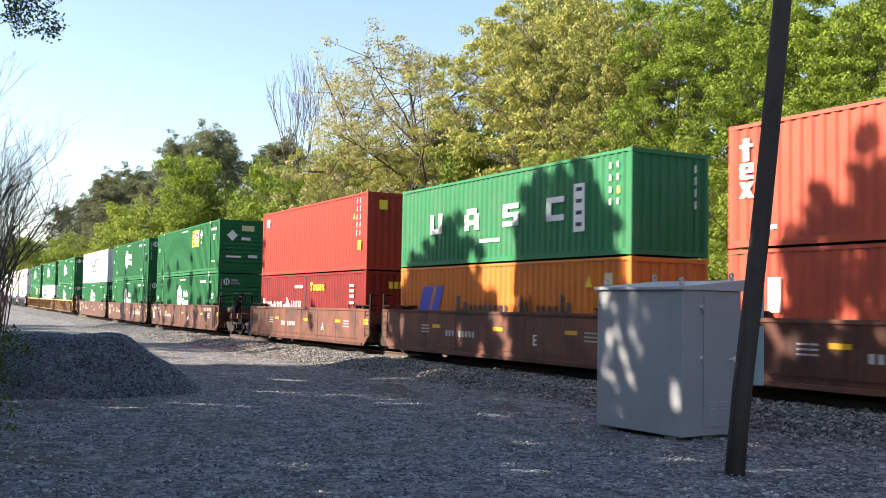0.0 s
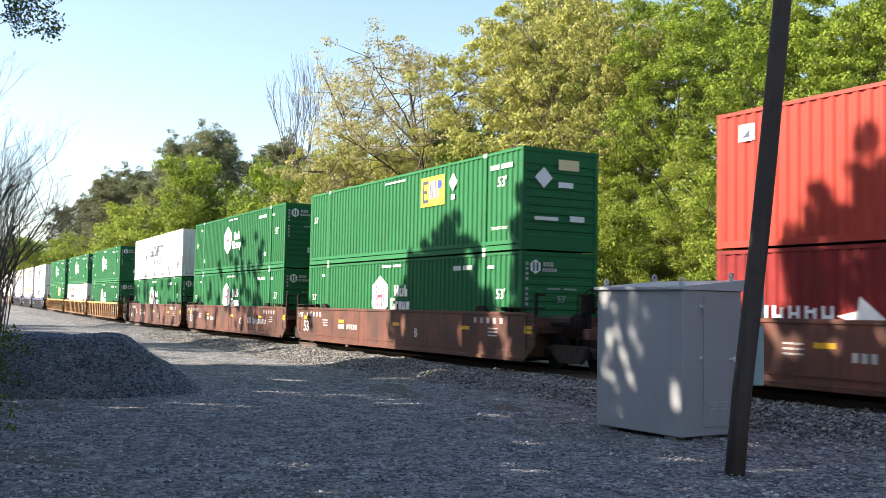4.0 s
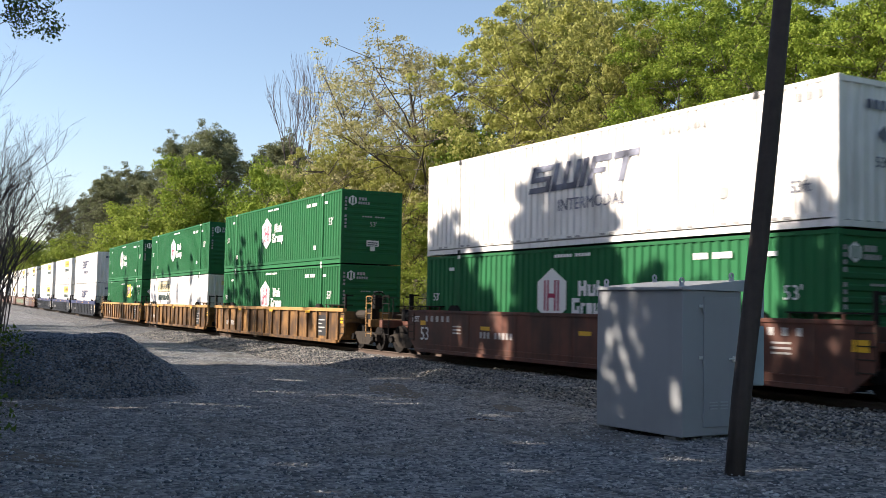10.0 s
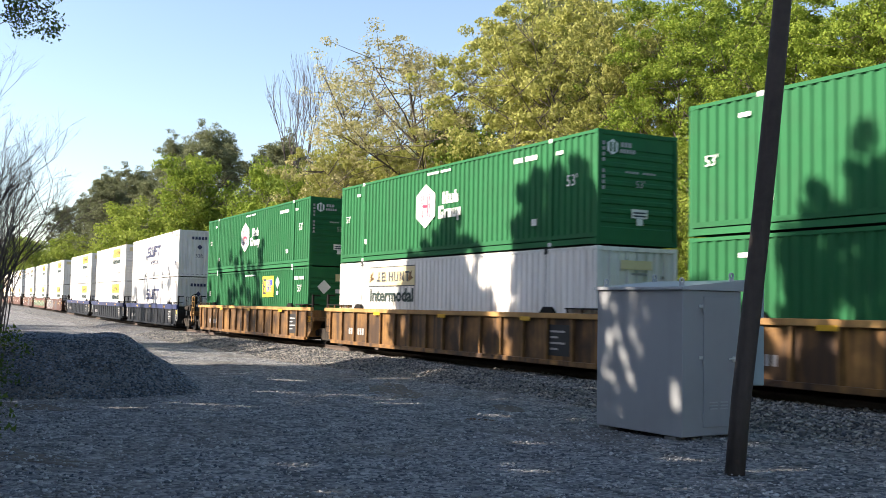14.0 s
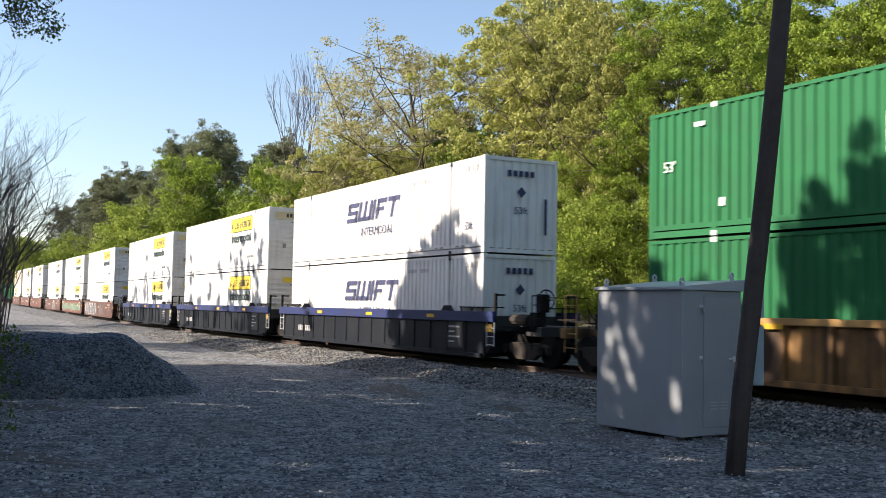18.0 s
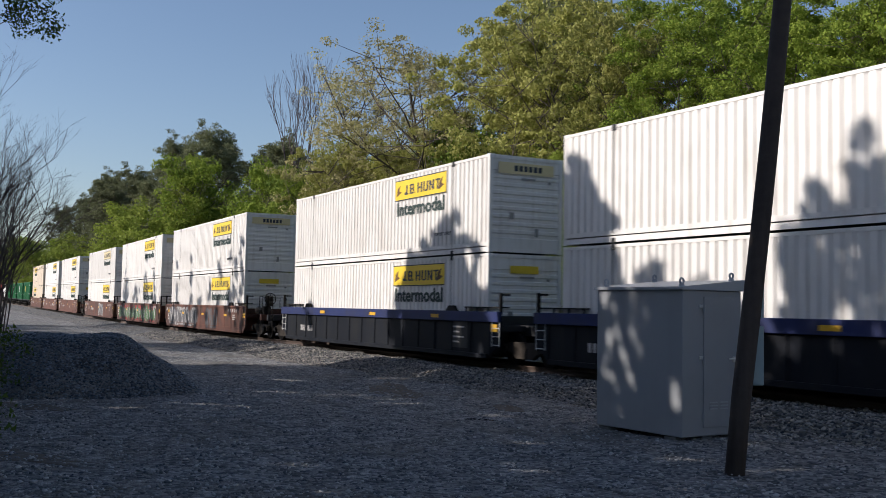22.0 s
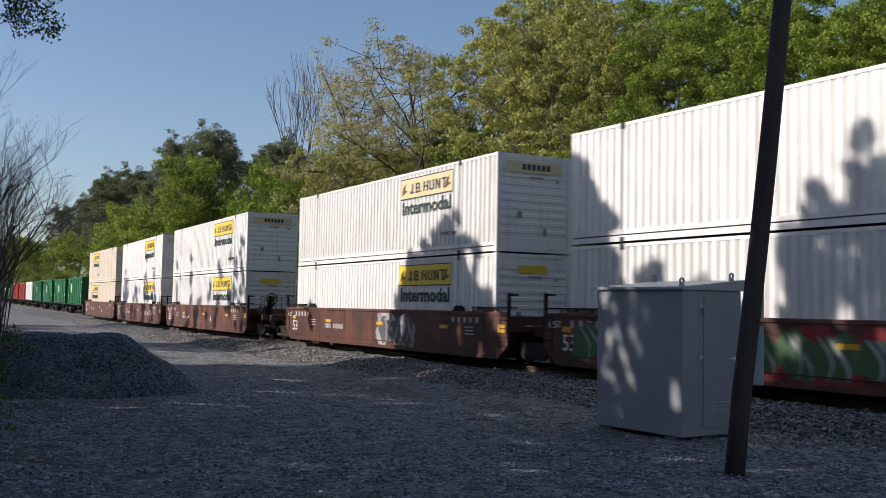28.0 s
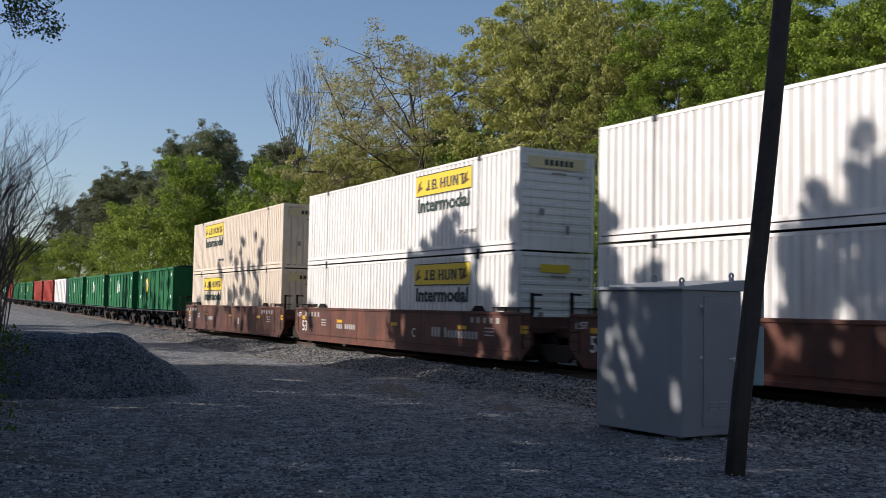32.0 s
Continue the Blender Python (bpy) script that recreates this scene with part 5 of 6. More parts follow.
def board_box(paint, sign, low=False, turned=False):
    c = container("white 53-foot container with a yellow name board", paint, L53, W53, H96, "doors" if turned else "lying", None, skirt=not low, depth=0.042, pitch=0.27, prof4=(0.75, 0.81, 0.92))
    y = -W53 / 2 - 0.004
    x0, x1 = (-5.42, -1.76) if turned else (1.76, 5.42)
    s = plate(c, "name_board", x0, x1, 1.98, 2.68, y, sign, "yellow name board")
    q = x0 + 0.72
    for strokes, wd in (([(0.12, 0.22, 0, 1), (0, 0.12, 0, 0.25)], 0.24), ([(0, 0.06, 0, 0.15)], 0.16), ([(0, 0.1, 0, 1), (0.1, 0.28, 0.84, 1), (0.1, 0.28, 0.42, 0.58), (0.1, 0.28, 0, 0.16), (0.22, 0.3, 0.1, 0.9)], 0.34), ([(0, 0.06, 0, 0.15)], 0.22), ([(0, 0.1, 0, 1), (0.24, 0.34, 0, 1), (0.1, 0.24, 0.42, 0.58)], 0.42),
                        ([(0, 0.1, 0.1, 1), (0.24, 0.34, 0.1, 1), (0.05, 0.29, 0, 0.16)], 0.42), ([(0, 0.1, 0, 1), (0.24, 0.34, 0, 1), (0.1, 0.17, 0.5, 0.9), (0.17, 0.24, 0.15, 0.55)], 0.42), ([(0.12, 0.22, 0, 1), (0, 0.34, 0.84, 1)], 0.36)):
        b = Build()
        for a0, a1, b0, b1 in strokes:
            b.box(q + a0, q + a1, y - 0.013, y - 0.0065, 2.15 + b0 * 0.33, 2.15 + b1 * 0.33)
        part("lettering_block", b, P_DARK, s, "dark block letter")
        q += wd
    for xx in (x0 + 0.1, x1 - 0.5):
        part("board_mark", Build().prism([(xx, 2.12), (xx + 0.4, 2.25), (xx + 0.22, 2.32), (xx + 0.3, 2.52), (xx + 0.08, 2.4)], "y", y - 0.010, y - 0.0065), OCHRE, s, "brownish emblem")
    part("border", Build().box(x0, x1, y - 0.010, y - 0.0065, 1.98, 2.01).box(x0, x1, y - 0.010, y - 0.0065, 2.65, 2.68), P_DARK, s, "thin dark border")
    lettered("lettering", "Intermodal", 0.62, P_GREEN, c, x0 + 0.1, y, 1.47, wide=3.42, bold=0.016)
    lettered("lettering", "TOP LIFT ONLY", 0.16, P_DARK, c, 4.66 if not turned else -2.6, y, 0.63)
    for xx in (5.85, -6.05):
        plate(c, "lift_seam", xx, xx + 0.03, 0.2, 2.8, y + 0.003, GREYSEAM)
        plate(c, "lift_casting", xx - 0.06, xx + 0.1, 2.74, 2.9, y, SEAM)
        plate(c, "lift_casting", xx - 0.06, xx + 0.1, 0.0, 0.12, y, SEAM)
    e = L53 / 2 + 0.004
    if low:
        s2 = end_plate(c, "name_board", -0.55, 0.45, 2.32, 2.55, e, sign)
    else:
        s2 = end_plate(c, "name_board", -1.0, 0.95, 2.35, 2.68, e, P_PALE)
        for k in range(6):
            end_plate(s2, "lettering_block", -0.45 + k * 0.17, -0.33 + k * 0.17, 2.43, 2.6, e + 0.006, P_DARK)
    for yy, zz, wd, hh in ((-0.2, 2.18, 0.5, 0.06), (0.75, 2.1, 0.1, 0.08), (-0.6, 1.0, 0.16, 0.2), (0.3, 0.5, 0.12, 0.25)):
        end_plate(c, "label", yy, yy + wd, zz, zz + hh, e, mat("grey label", (0.25, 0.24, 0.22), 0.6) if "grey label" not in bpy.data.materials else bpy.data.materials["grey label"])
    return c


def block_box():
    c = container("green 40-foot container with large white block lettering", UGREEN, 12.192, 2.438, H86)
    y = -1.219 - 0.004
    for x0, bars in ((-4.03, [(0, .22, 0, .8), (.56, .78, 0, .8), (0, .78, 0, .2)]), (-1.81, [(0, .24, 0, .62), (.58, .82, 0, .62), (.14, .68, .6, .82), (0, .82, .2, .38)]),
                     (0.37, [(0, .8, .62, .8), (0, .8, .32, .48), (0, .8, 0, .18), (0, .22, .48, .8), (.58, .8, 0, .48)]), (2.55, [(0, .22, 0, .8), (0, .8, .6, .8), (0, .8, 0, .2)])):
        for a, b, z0, z1 in bars:
            plate(c, "lettering_block", x0 + a, x0 + b, 1.0 + z0 * 0.8, 1.0 + z1 * 0.8, y, P_WHITE, "white block letter stroke")
    s = plate(c, "name_panel", 3.78, 4.25, 0.66, 1.9, y, P_WHITE, "white upright panel")
    for z in (0.8, 1.1, 1.4, 1.7):
        part("lettering_bar", Build().box(3.88, 4.14, y - 0.012, y - 0.007, z, z + 0.10), P_DARK, s)
    plate(c, "label", -0.9, 0.2, 0.60, 0.70, y, P_WHITE)
    for z in (1.2, 1.5, 1.8, 2.1):
        plate(c, "number_bar", 5.25, 5.30, z + 0.04, z + 0.2, y, P_WHITE)
        plate(c, "number_bar", 5.55, 5.59, z + 0.04, z + 0.2, y, P_WHITE)
    plate(c, "label", 5.55, 5.65, 1.5, 1.68, y, P_YELLOW)
    for z in (1.2, 1.5, 1.8, 2.1):
        end_plate(c, "number_bar", 0.75, 0.8, z, z + 0.2, 6.1, P_WHITE)
    return c


def red_box():
    c = container("red 40-foot high-cube container", RED, 12.192, 2.438, H96)
    y = -1.219 - 0.004
    plate(c, "label", -5.45, -5.05, 2.22, 2.58, y, P_WHITE, "small white badge")
    part("label", Build().prism([(-5.38, 2.3), (-5.14, 2.3), (-5.14, 2.5)], "y", y - 0.012, y - 0.007), P_NAVY, c)
    for z in (1.3, 1.6, 1.9, 2.2, 2.5):
        plate(c, "number_bar", 5.14, 5.18, z, z + 0.2, y, P_WHITE)
        plate(c, "number_bar", 5.43, 5.47, z, z + 0.2, y, P_WHITE)
    plate(c, "label", 5.27, 5.58, 0.76, 1.11, y, P_YELLOW, "yellow label")
    part("label", Build().prism([(4.76, 1.95), (5.0, 1.95), (4.88, 2.17)], "y", y - 0.006, y), P_YELLOW, c, "yellow triangle label")
    end_plate(c, "label", -0.75, -0.42, 2.25, 2.6, 6.1, P_YELLOW, "yellow label")
    end_plate(c, "label", 0.55, 0.68, 2.1, 2.22, 6.1, P_YELLOW)
    return c


def red_low():
    c = container("red container with small yellow and white marks", SHADED_CRIMSON, 12.192, 2.438, H86)
    y = -1.219 - 0.004
    plate(c, "seam", -0.24, -0.12, 0.1, 2.5, y, SEAM, "dark seam between two boxes")
    for k, strokes in enumerate(([(0, 0.26, 0.24, 0.34), (0.08, 0.18, 0, 0.24)], [(0, 0.08, 0.03, 0.22), (0.17, 0.25, 0.03, 0.22), (0.05, 0.2, 0, 0.07), (0.05, 0.2, 0.18, 0.25)], [(0, 0.08, 0.03, 0.25), (0.17, 0.25, 0, 0.25), (0.05, 0.2, 0, 0.07)],
                                 [(0, 0.08, 0.02, 0.13), (0.17, 0.25, 0, 0.25), (0.05, 0.2, 0.18, 0.25), (0.05, 0.2, 0, 0.06), (0.05, 0.2, 0.09, 0.14)], [(0, 0.08, 0, 0.09), (0.17, 0.25, 0, 0.09), (0.06, 0.19, 0.08, 0.17), (0, 0.08, 0.16, 0.25), (0.17, 0.25, 0.16, 0.25)])):
        b = Build()
        for a0, a1, b0, b1 in strokes:
            b.box(0.38 + k * 0.33 + a0 * 1.12, 0.38 + k * 0.33 + a1 * 1.12, y - 0.006, y, 1.88 + b0, 1.88 + b1)
        part("lettering_block", b, P_YELLOW, c, "yellow block letter")
    plate(c, "label", -1.48, -0.47, 2.0, 2.13, y, P_WHITE)
    for k in range(7):
        x0, tall = -5.75 + k * 0.40, 0.52 if k == 0 else 0.40
        part("lettering_block", Build().box(x0, x0 + 0.07, y - 0.006, y, 1.04, 1.04 + tall).box(x0 + 0.2, x0 + 0.27, y - 0.006, y, 1.04, 1.04 + tall - 0.04 * (k % 2)).box(x0 + 0.07, x0 + 0.2, y - 0.006, y, 1.2 + 0.05 * (k % 3), 1.26 + 0.05 * (k % 3)), P_WHITE, c, "white serif lettering stroke")
    for k in range(3):
        x0 = -1.85 + k * 0.42
        part("lettering_block", Build().box(x0, x0 + 0.07, y - 0.006, y, 1.04, 1.46).box(x0 + 0.2, x0 + 0.27, y - 0.006, y, 1.04, 1.46).box(x0 + 0.07, x0 + 0.2, y - 0.006, y, 1.04, 1.1), P_WHITE, c, "white serif lettering stroke")
    part("swoosh", Build().prism([(-3.0, 1.25), (-2.4, 1.05), (-1.95, 1.2), (-2.5, 1.62), (-2.55, 1.35)], "y", y - 0.006, y), P_WHITE, c)
    for z in (1.35, 1.6, 1.8, 2.0):
        plate(c, "number_bar", 4.6, 5.0, z, z + 0.1, y, P_WHITE)
    for k in range(5):
        end_plate(c, "lettering_block", -0.3 + k * 0.22, -0.14 + k * 0.22, 1.95, 2.2, 6.1, P_YELLOW)
    return c


def orange_box():
    c = container("orange 40-foot container with dark lettering and a blue emblem", ORANGE, 12.192, 2.438, H86)
    y = -1.219 - 0.004
    part("emblem", Build().prism([(-4.95, 0.75), (-3.35, 0.75), (-3.2, 1.0), (-3.5, 1.0), (-3.05, 1.96), (-4.4, 1.96)], "y", y - 0.006, y), P_BLUE, c, "slanted blue emblem")
    part("emblem_gap", Build().prism([(-4.1, 1.0), (-3.95, 1.0), (-3.5, 1.92), (-3.7, 1.92)], "y", y - 0.011, y - 0.0065), ORANGE, c)
    x = -2.21
    for wd, hh in ((0.6, 1), (0.42, .7), (0.42, .7), (0.42, .7), (0.42, .7), (0.35, .2), (0.4, 1), (0.18, 1), (0.42, .7), (0.42, .7), (0.45, 1)):
        plate(c, "lettering_block", x, x + wd * 0.3, 0.75, 0.75 + 0.90 * hh, y, P_DARK, "dark block letter stroke")
        if wd > 0.3:
            plate(c, "lettering_block", x + wd * 0.65, x + wd * 0.95, 0.75, 0.75 + 0.90 * min(hh, 0.8), y, P_DARK, "dark block letter stroke")
            plate(c, "lettering_block", x + wd * 0.3, x + wd * 0.65, 0.75 + 0.25 * hh, 0.75 + 0.48 * hh, y, P_DARK, "dark block letter stroke")
        x += (wd + 0.10) * 1.08
    plate(c, "label", 5.1, 5.4, 1.9, 2.2, y, P_PALE)
    part("label", Build().prism([(4.3, 1.85), (4.6, 1.85), (4.45, 2.15)], "y", y - 0.006, y), P_YELLOW, c)
    return c


def upright_box():
    c = container("faded red 40-foot container with white upright lettering", ORANGE_RED, 12.192, 2.438, H86)
    y = -1.219 - 0.004
    for ch, z in (("t", 1.80), ("e", 1.42), ("x", 1.03)):
        for a, b, z0, z1 in {"t": [(.1, .24, 0, .5), (0, .34, .3, .38)], "e": [(0, .12, 0, .36), (0, .36, .28, .36), (0, .36, 0, .08), (0, .36, .14, .21), (.26, .36, .14, .36)], "x": []}[ch]:
            plate(c, "lettering_block", -5.77 + a, -5.77 + b, z + z0 * 0.95, z + z1 * 0.95, y, P_WHITE)
    plate(c, "lettering_block", -5.77, -5.65, 1.03, 1.37, y, P_WHITE, lean=0.75)
    part("lettering_block", Build().prism([(-5.52, 1.03), (-5.39, 1.03), (-5.64, 1.37), (-5.77, 1.37)], "y", y - 0.0075, y - 0.001), P_WHITE, c)
    plate(c, "label", -5.35, -5.2, 0.3, 0.4, y, P_WHITE)
    plate(c, "label", -4.95, -4.8, 0.35, 0.45, y, P_WHITE)
    return c


def plain_40(paint, label):
    c = container(label, paint, 12.192, 2.438, H86)
    plate(c, "label", -5.0, -4.7, 1.3, 2.0, -1.223, P_WHITE, "white label")
    return c


# ---- well cars ----
def truck(parent, x, name="truck"):
    """A two-axle bogie as a part of its car, with side frames and wheelsets."""
    t = part(name, Build().box(x - 0.25, x + 0.25, -1.0, 1.0, 0.42, 0.62, 0.03).tube((x, 0, 0.6), (x, 0, 0.78), 0.3, n=12), STEEL, parent, "grimy steel bogie")
    for s in (-1, 1):
        y = s * 1.0
        part("side_frame", Build().prism([(x - 1.12, 0.36), (x - 1.12, 0.58), (x - 0.7, 0.66), (x + 0.7, 0.66), (x + 1.12, 0.58), (x + 1.12, 0.36), (x + 0.72, 0.40), (x + 0.42, 0.20), (x - 0.42, 0.20), (x - 0.72, 0.40)], "y", y - 0.07, y + 0.07)
             .tube((x - 0.11, y, 0.26), (x - 0.11, y, 0.5), 0.09, n=8).tube((x + 0.11, y, 0.26), (x + 0.11, y, 0.5), 0.09, n=8), FRAME, t, "rusty cast side frame")
        for dx in (-0.89, 0.89):
            part("bearing_cap", Build().tube((x + dx, y + s * 0.06, 0.46), (x + dx, y + s * 0.16, 0.46), 0.12, n=10), STEEL, t)
    sets = []
    for dx in (-0.89, 0.89):
        b = Build().tube((0, -1.0, 0), (0, 1.0, 0), 0.085, n=8)
        for s in (-1, 1):
            b.tube((0, s * 0.70, 0), (0, s * 0.83, 0), 0.46, 0.455, 24).tube((0, s * 0.68, 0), (0, s * 0.71, 0), 0.485, n=24).tube((0, s * 0.83, 0), (0, s * 0.86, 0), 0.18, n=10)
            for k in range(3):
                a = k * 2.094
                b.box(math.cos(a) * 0.3 - 0.05, math.cos(a) * 0.3 + 0.05, s * 0.83, s * 0.845, math.sin(a) * 0.3 - 0.05, math.sin(a) * 0.3 + 0.05)
        w = part("wheelset", b, STEEL, t, at=pose(x + dx, 0, 0.46))
        sets.append(w)
    return sets


def well_car(label, kind, length, lead, trail, paint, tag=None):
    """One well of a double-stack car. lead/trail: True where it ends in a coupler. x = 0 at the middle of its container."""
    c = thing("well_car", label, "rail car", "cars of the train")
    a = length / 2
    w = 1.44
    e0, e1 = -a - (3.25 if trail else 1.60), a + (3.25 if lead else 1.60)
    for s in (-1, 1):
        yo, yi = s * w, s * (w - 0.05)
        y0, y1 = min(yo, yi), max(yo, yi)
        if kind == "smooth":
            out = [(-a - 0.95, 0.62), (-a - 0.35, 0.16), (a + 0.35, 0.16), (a + 0.95, 0.62), (a + 0.95, 1.42), (a + 0.3, 1.50), (-a - 0.3, 1.50), (-a - 0.95, 1.42)]
            part("side_sheet", Build().prism(out, "y", y0, y1), paint, c)
            part("side_sill", Build().box(-a - 0.3, a + 0.3, min(yo, yo + s * 0.05), max(yo, yo + s * 0.05), 0.16, 0.27, 0.008), paint, c)
            part("sill_rib", Build().box(-a + 0.2, a - 0.2, min(yo, yo + s * 0.022), max(yo, yo + s * 0.022), 0.40, 0.43), paint, c)
            seam = Build().box(-0.012, 0.012, min(yo, yo + s * 0.008), max(yo, yo + s * 0.008), 0.28, 1.41).mesh("panel_seam", paint)
            for k in range(7):
                part("panel_seam", seam, paint, c, at=Matrix.Translation((-a + 0.4 + (length - 0.8) * k / 6, 0, 0)))
            part("top_chord", Build().box(-a - 0.9, a + 0.9, min(yo, yo + s * 0.03), max(yo, yo + s * 0.03), 1.41, 1.49, 0.006), paint, c)
        else:
            top = OCHRE_TOP if kind == "ribbed" else paint
            web = paint if kind == "ribbed" else NAVY
            out = [(-a - 0.95, 0.62), (-a - 0.35, 0.20), (a + 0.35, 0.20), (a + 0.95, 0.62), (a + 0.95, 1.36), (-a - 0.95, 1.36)]
            part("side_sheet", Build().prism(out, "y", y0, y1), web, c)
            part("top_chord", Build().box(-a - 0.95, a + 0.95, min(s * (w - 0.06), s * (w + 0.09)), max(s * (w - 0.06), s * (w + 0.09)), 1.36 if kind == "ribbed" else 1.20, 1.50, 0.01), top, c)
            part("side_sill", Build().box(-a - 0.3, a + 0.3, min(yo, yo + s * 0.09), max(yo, yo + s * 0.09), 0.16, 0.29, 0.008), web, c)
            n = round((length + 1.0) / (1.13 if kind == "ribbed" else 1.13))
            post = Build().prism([(-0.035, 0.29), (0.035, 0.29), (0.055, 1.36), (-0.055, 1.36)], "y", min(yo, yo + s * (0.08 if kind == "ribbed" else 0.025)), max(yo, yo + s * (0.08 if kind == "ribbed" else 0.025))).mesh("side_post", web)
            for i in range(n + 1):
                part("side_post", post, web, c, at=Matrix.Translation((-a - 0.4 + (length + 0.8) * i / n, 0, 0)))
        for e in (-1, 1):                         # walkway along the top of the side at each end
            x0, x1 = sorted((e * (a - 1.15), e * (a + 0.93)))
            deck = part("walkway", Build().box(x0, x1, min(s * 1.12, s * 1.43), max(s * 1.12, s * 1.43), 1.60, 1.635), STEEL, c, "dark steel grating walkway")
            b = Build()
            for k in range(4):
                xx = x0 + 0.08 + (x1 - x0 - 0.16) * k / 3
                b.box(xx - 0.02, xx + 0.02, min(s * 1.38, s * 1.42), max(s * 1.38, s * 1.42), 1.50, 1.60)
            part("bracket", b, paint if kind != "panel" else BLACK, deck)
            xe = e * (a + 0.90)
            part("corner_post", Build().box(xe - 0.045, xe + 0.045, min(s * 1.36, s * 1.44), max(s * 1.36, s * 1.44), 1.42, 2.02, 0.008).box(xe - 0.03, xe + 0.03, min(s * 1.1, s * 1.37), max(s * 1.1, s * 1.37), 1.95, 2.0), STEEL, c)
            b = Build()
            for k in range(4):
                b.tube((xe + e * 0.03, s * 1.455, 0.55 + 0.24 * k), (xe - e * 0.38, s * 1.455, 0.55 + 0.24 * k), 0.013, n=5)
            b.tube((xe - e * 0.38, s * 1.455, 0.5), (xe - e * 0.38, s * 1.455, 1.42), 0.013, n=5).tube((xe + e * 0.03, s * 1.455, 0.5), (xe + e * 0.03, s * 1.455, 1.42), 0.013, n=5)
            part("side_ladder", b, GALV if kind == "panel" else FRAME, c, "thin steel grab irons")
        for x in (-6.1, 6.1):
            if length > 13:
                part("guide", Build().prism([(x - 0.35, 1.50), (x + 0.35, 1.50), (x + 0.16, 1.66), (x - 0.16, 1.66)], "y", min(s * 1.34, s * 1.43), max(s * 1.34, s * 1.43)), STEEL, c, "steel container guide")
    part("well_floor", Build().box(-a - 0.3, a + 0.3, -1.38, -0.9, 0.18, 0.26).box(-a - 0.3, a + 0.3, 0.9, 1.38, 0.18, 0.26).box(-0.4, 0.4, -1.38, 1.38, 0.18, 0.3).box(-a, -a + 0.8, -1.38, 1.38, 0.18, 0.3).box(a - 0.8, a, -1.38, 1.38, 0.18, 0.3), STEEL, c)
    for e, end, cap in ((-1, e0, trail), (1, e1, lead)):
        x0 = e * (a + 0.30)
        part("bulkhead", Build().box(min(x0, x0 + e * 0.08), max(x0, x0 + e * 0.08), -1.38, 1.38, 0.3, 1.38, 0.01), paint if kind != "panel" else BLACK, c)
        part("end_deck", Build().box(min(x0 + e * 0.09, end), max(x0 + e * 0.09, end), -0.62, 0.62, 0.82, 1.12, 0.02).box(min(x0, x0 + e * 0.68), max(x0, x0 + e * 0.68), -1.38, 1.38, 0.95, 1.10), paint if kind != "panel" else BLACK, c)
        if cap:
            part("end_sill", Build().box(min(end, end - e * 0.22), max(end, end - e * 0.22), -1.4, 1.4, 0.85, 1.12, 0.015), paint if kind != "panel" else BLACK, c)
            part("coupler", Build().box(min(end, end + e * 0.36), max(end, end + e * 0.36), -0.13, 0.13, 0.68, 0.92, 0.03).box(min(end + e * 0.2, end + e * 0.42), max(end + e * 0.2, end + e * 0.42), -0.2, 0.12, 0.66, 0.96, 0.04), STEEL, c, "grimy steel coupler")
            for s in (-1, 1):
                y = s * 1.32
                b = Build()
                for k in range(4):
                    z = 0.62 + k * 0.36
                    b.tube((end - e * 0.10, y, z), (end - e * 0.58, y, z), 0.014, n=5)
                b.tube((end - e * 0.10, y, 0.5), (end - e * 0.10, y, 1.95), 0.018, n=5).tube((end - e * 0.58, y, 0.5), (end - e * 0.58, y, 1.95), 0.018, n=5).tube((end - e * 0.10, y, 1.95), (end - e * 0.58, y, 1.95), 0.018, n=5)
                part("ladder", b, OCHRE_TOP if kind == "ribbed" else STEEL, c, "thin steel ladder and grab irons")
            for s in (-1, 1):
                part("handrail", Build().tube((end - e * 0.05, s * 1.3, 1.9), (end - e * 0.05, s * 0.5, 1.9), 0.015, n=5).tube((end - e * 0.05, s * 0.5, 1.1), (end - e * 0.05, s * 0.5, 1.9), 0.015, n=5), STEEL, c)
            if e == 1:
                part("hand_brake", Build().ring((end - e * 0.75, -0.75, 1.85), 0.27, 0.022, "x").tube((end - e * 0.75, -1.02, 1.85), (end - e * 0.75, -0.48, 1.85), 0.016, n=5)
                     .tube((end - e * 0.75, -0.75, 1.58), (end - e * 0.75, -0.75, 2.12), 0.016, n=5).box(end - 1.05, end - 0.78, -0.9, -0.6, 1.5, 2.0, 0.02).box(end - 1.0, end - 0.85, -0.82, -0.68, 1.1, 1.5), STEEL, c, "dark hand brake wheel")
            part("brake_cylinder", Build().tube((end - e * 2.2, -0.9, 1.28), (end - e * 1.3, -0.9, 1.28), 0.16, n=10), FRAME, c, "grimy brake cylinder")
            part("valve_box", Build().box(min(end - e * 1.2, end - e * 0.9), max(end - e * 1.2, end - e * 0.9), -1.0, -0.7, 1.1, 1.5, 0.02), STEEL, c)
            part("air_pipe", Build().tube((end - e * 2.6, 0.8, 1.3), (end - e * 0.4, 0.8, 1.2), 0.03, n=6), STEEL, c)
            part("air_hose", Build().loft([(end + e * 0.02, -0.35, 0.8), (end + e * 0.2, -0.36, 0.62), (end + e * 0.36, -0.37, 0.5)], [0.025, 0.025, 0.02], 6), SEAM, c, "black rubber air hose")
    y = -w - (0.004 if kind == "smooth" else 0.094)
    zr = 0.95 if kind == "smooth" else 1.28
    for x in (-a * 0.55, 0.3, a * 0.62):
        plate(c, "reflector", x, x + 0.5, zr, zr + 0.11, y, REFLECT, "yellow reflector strip")
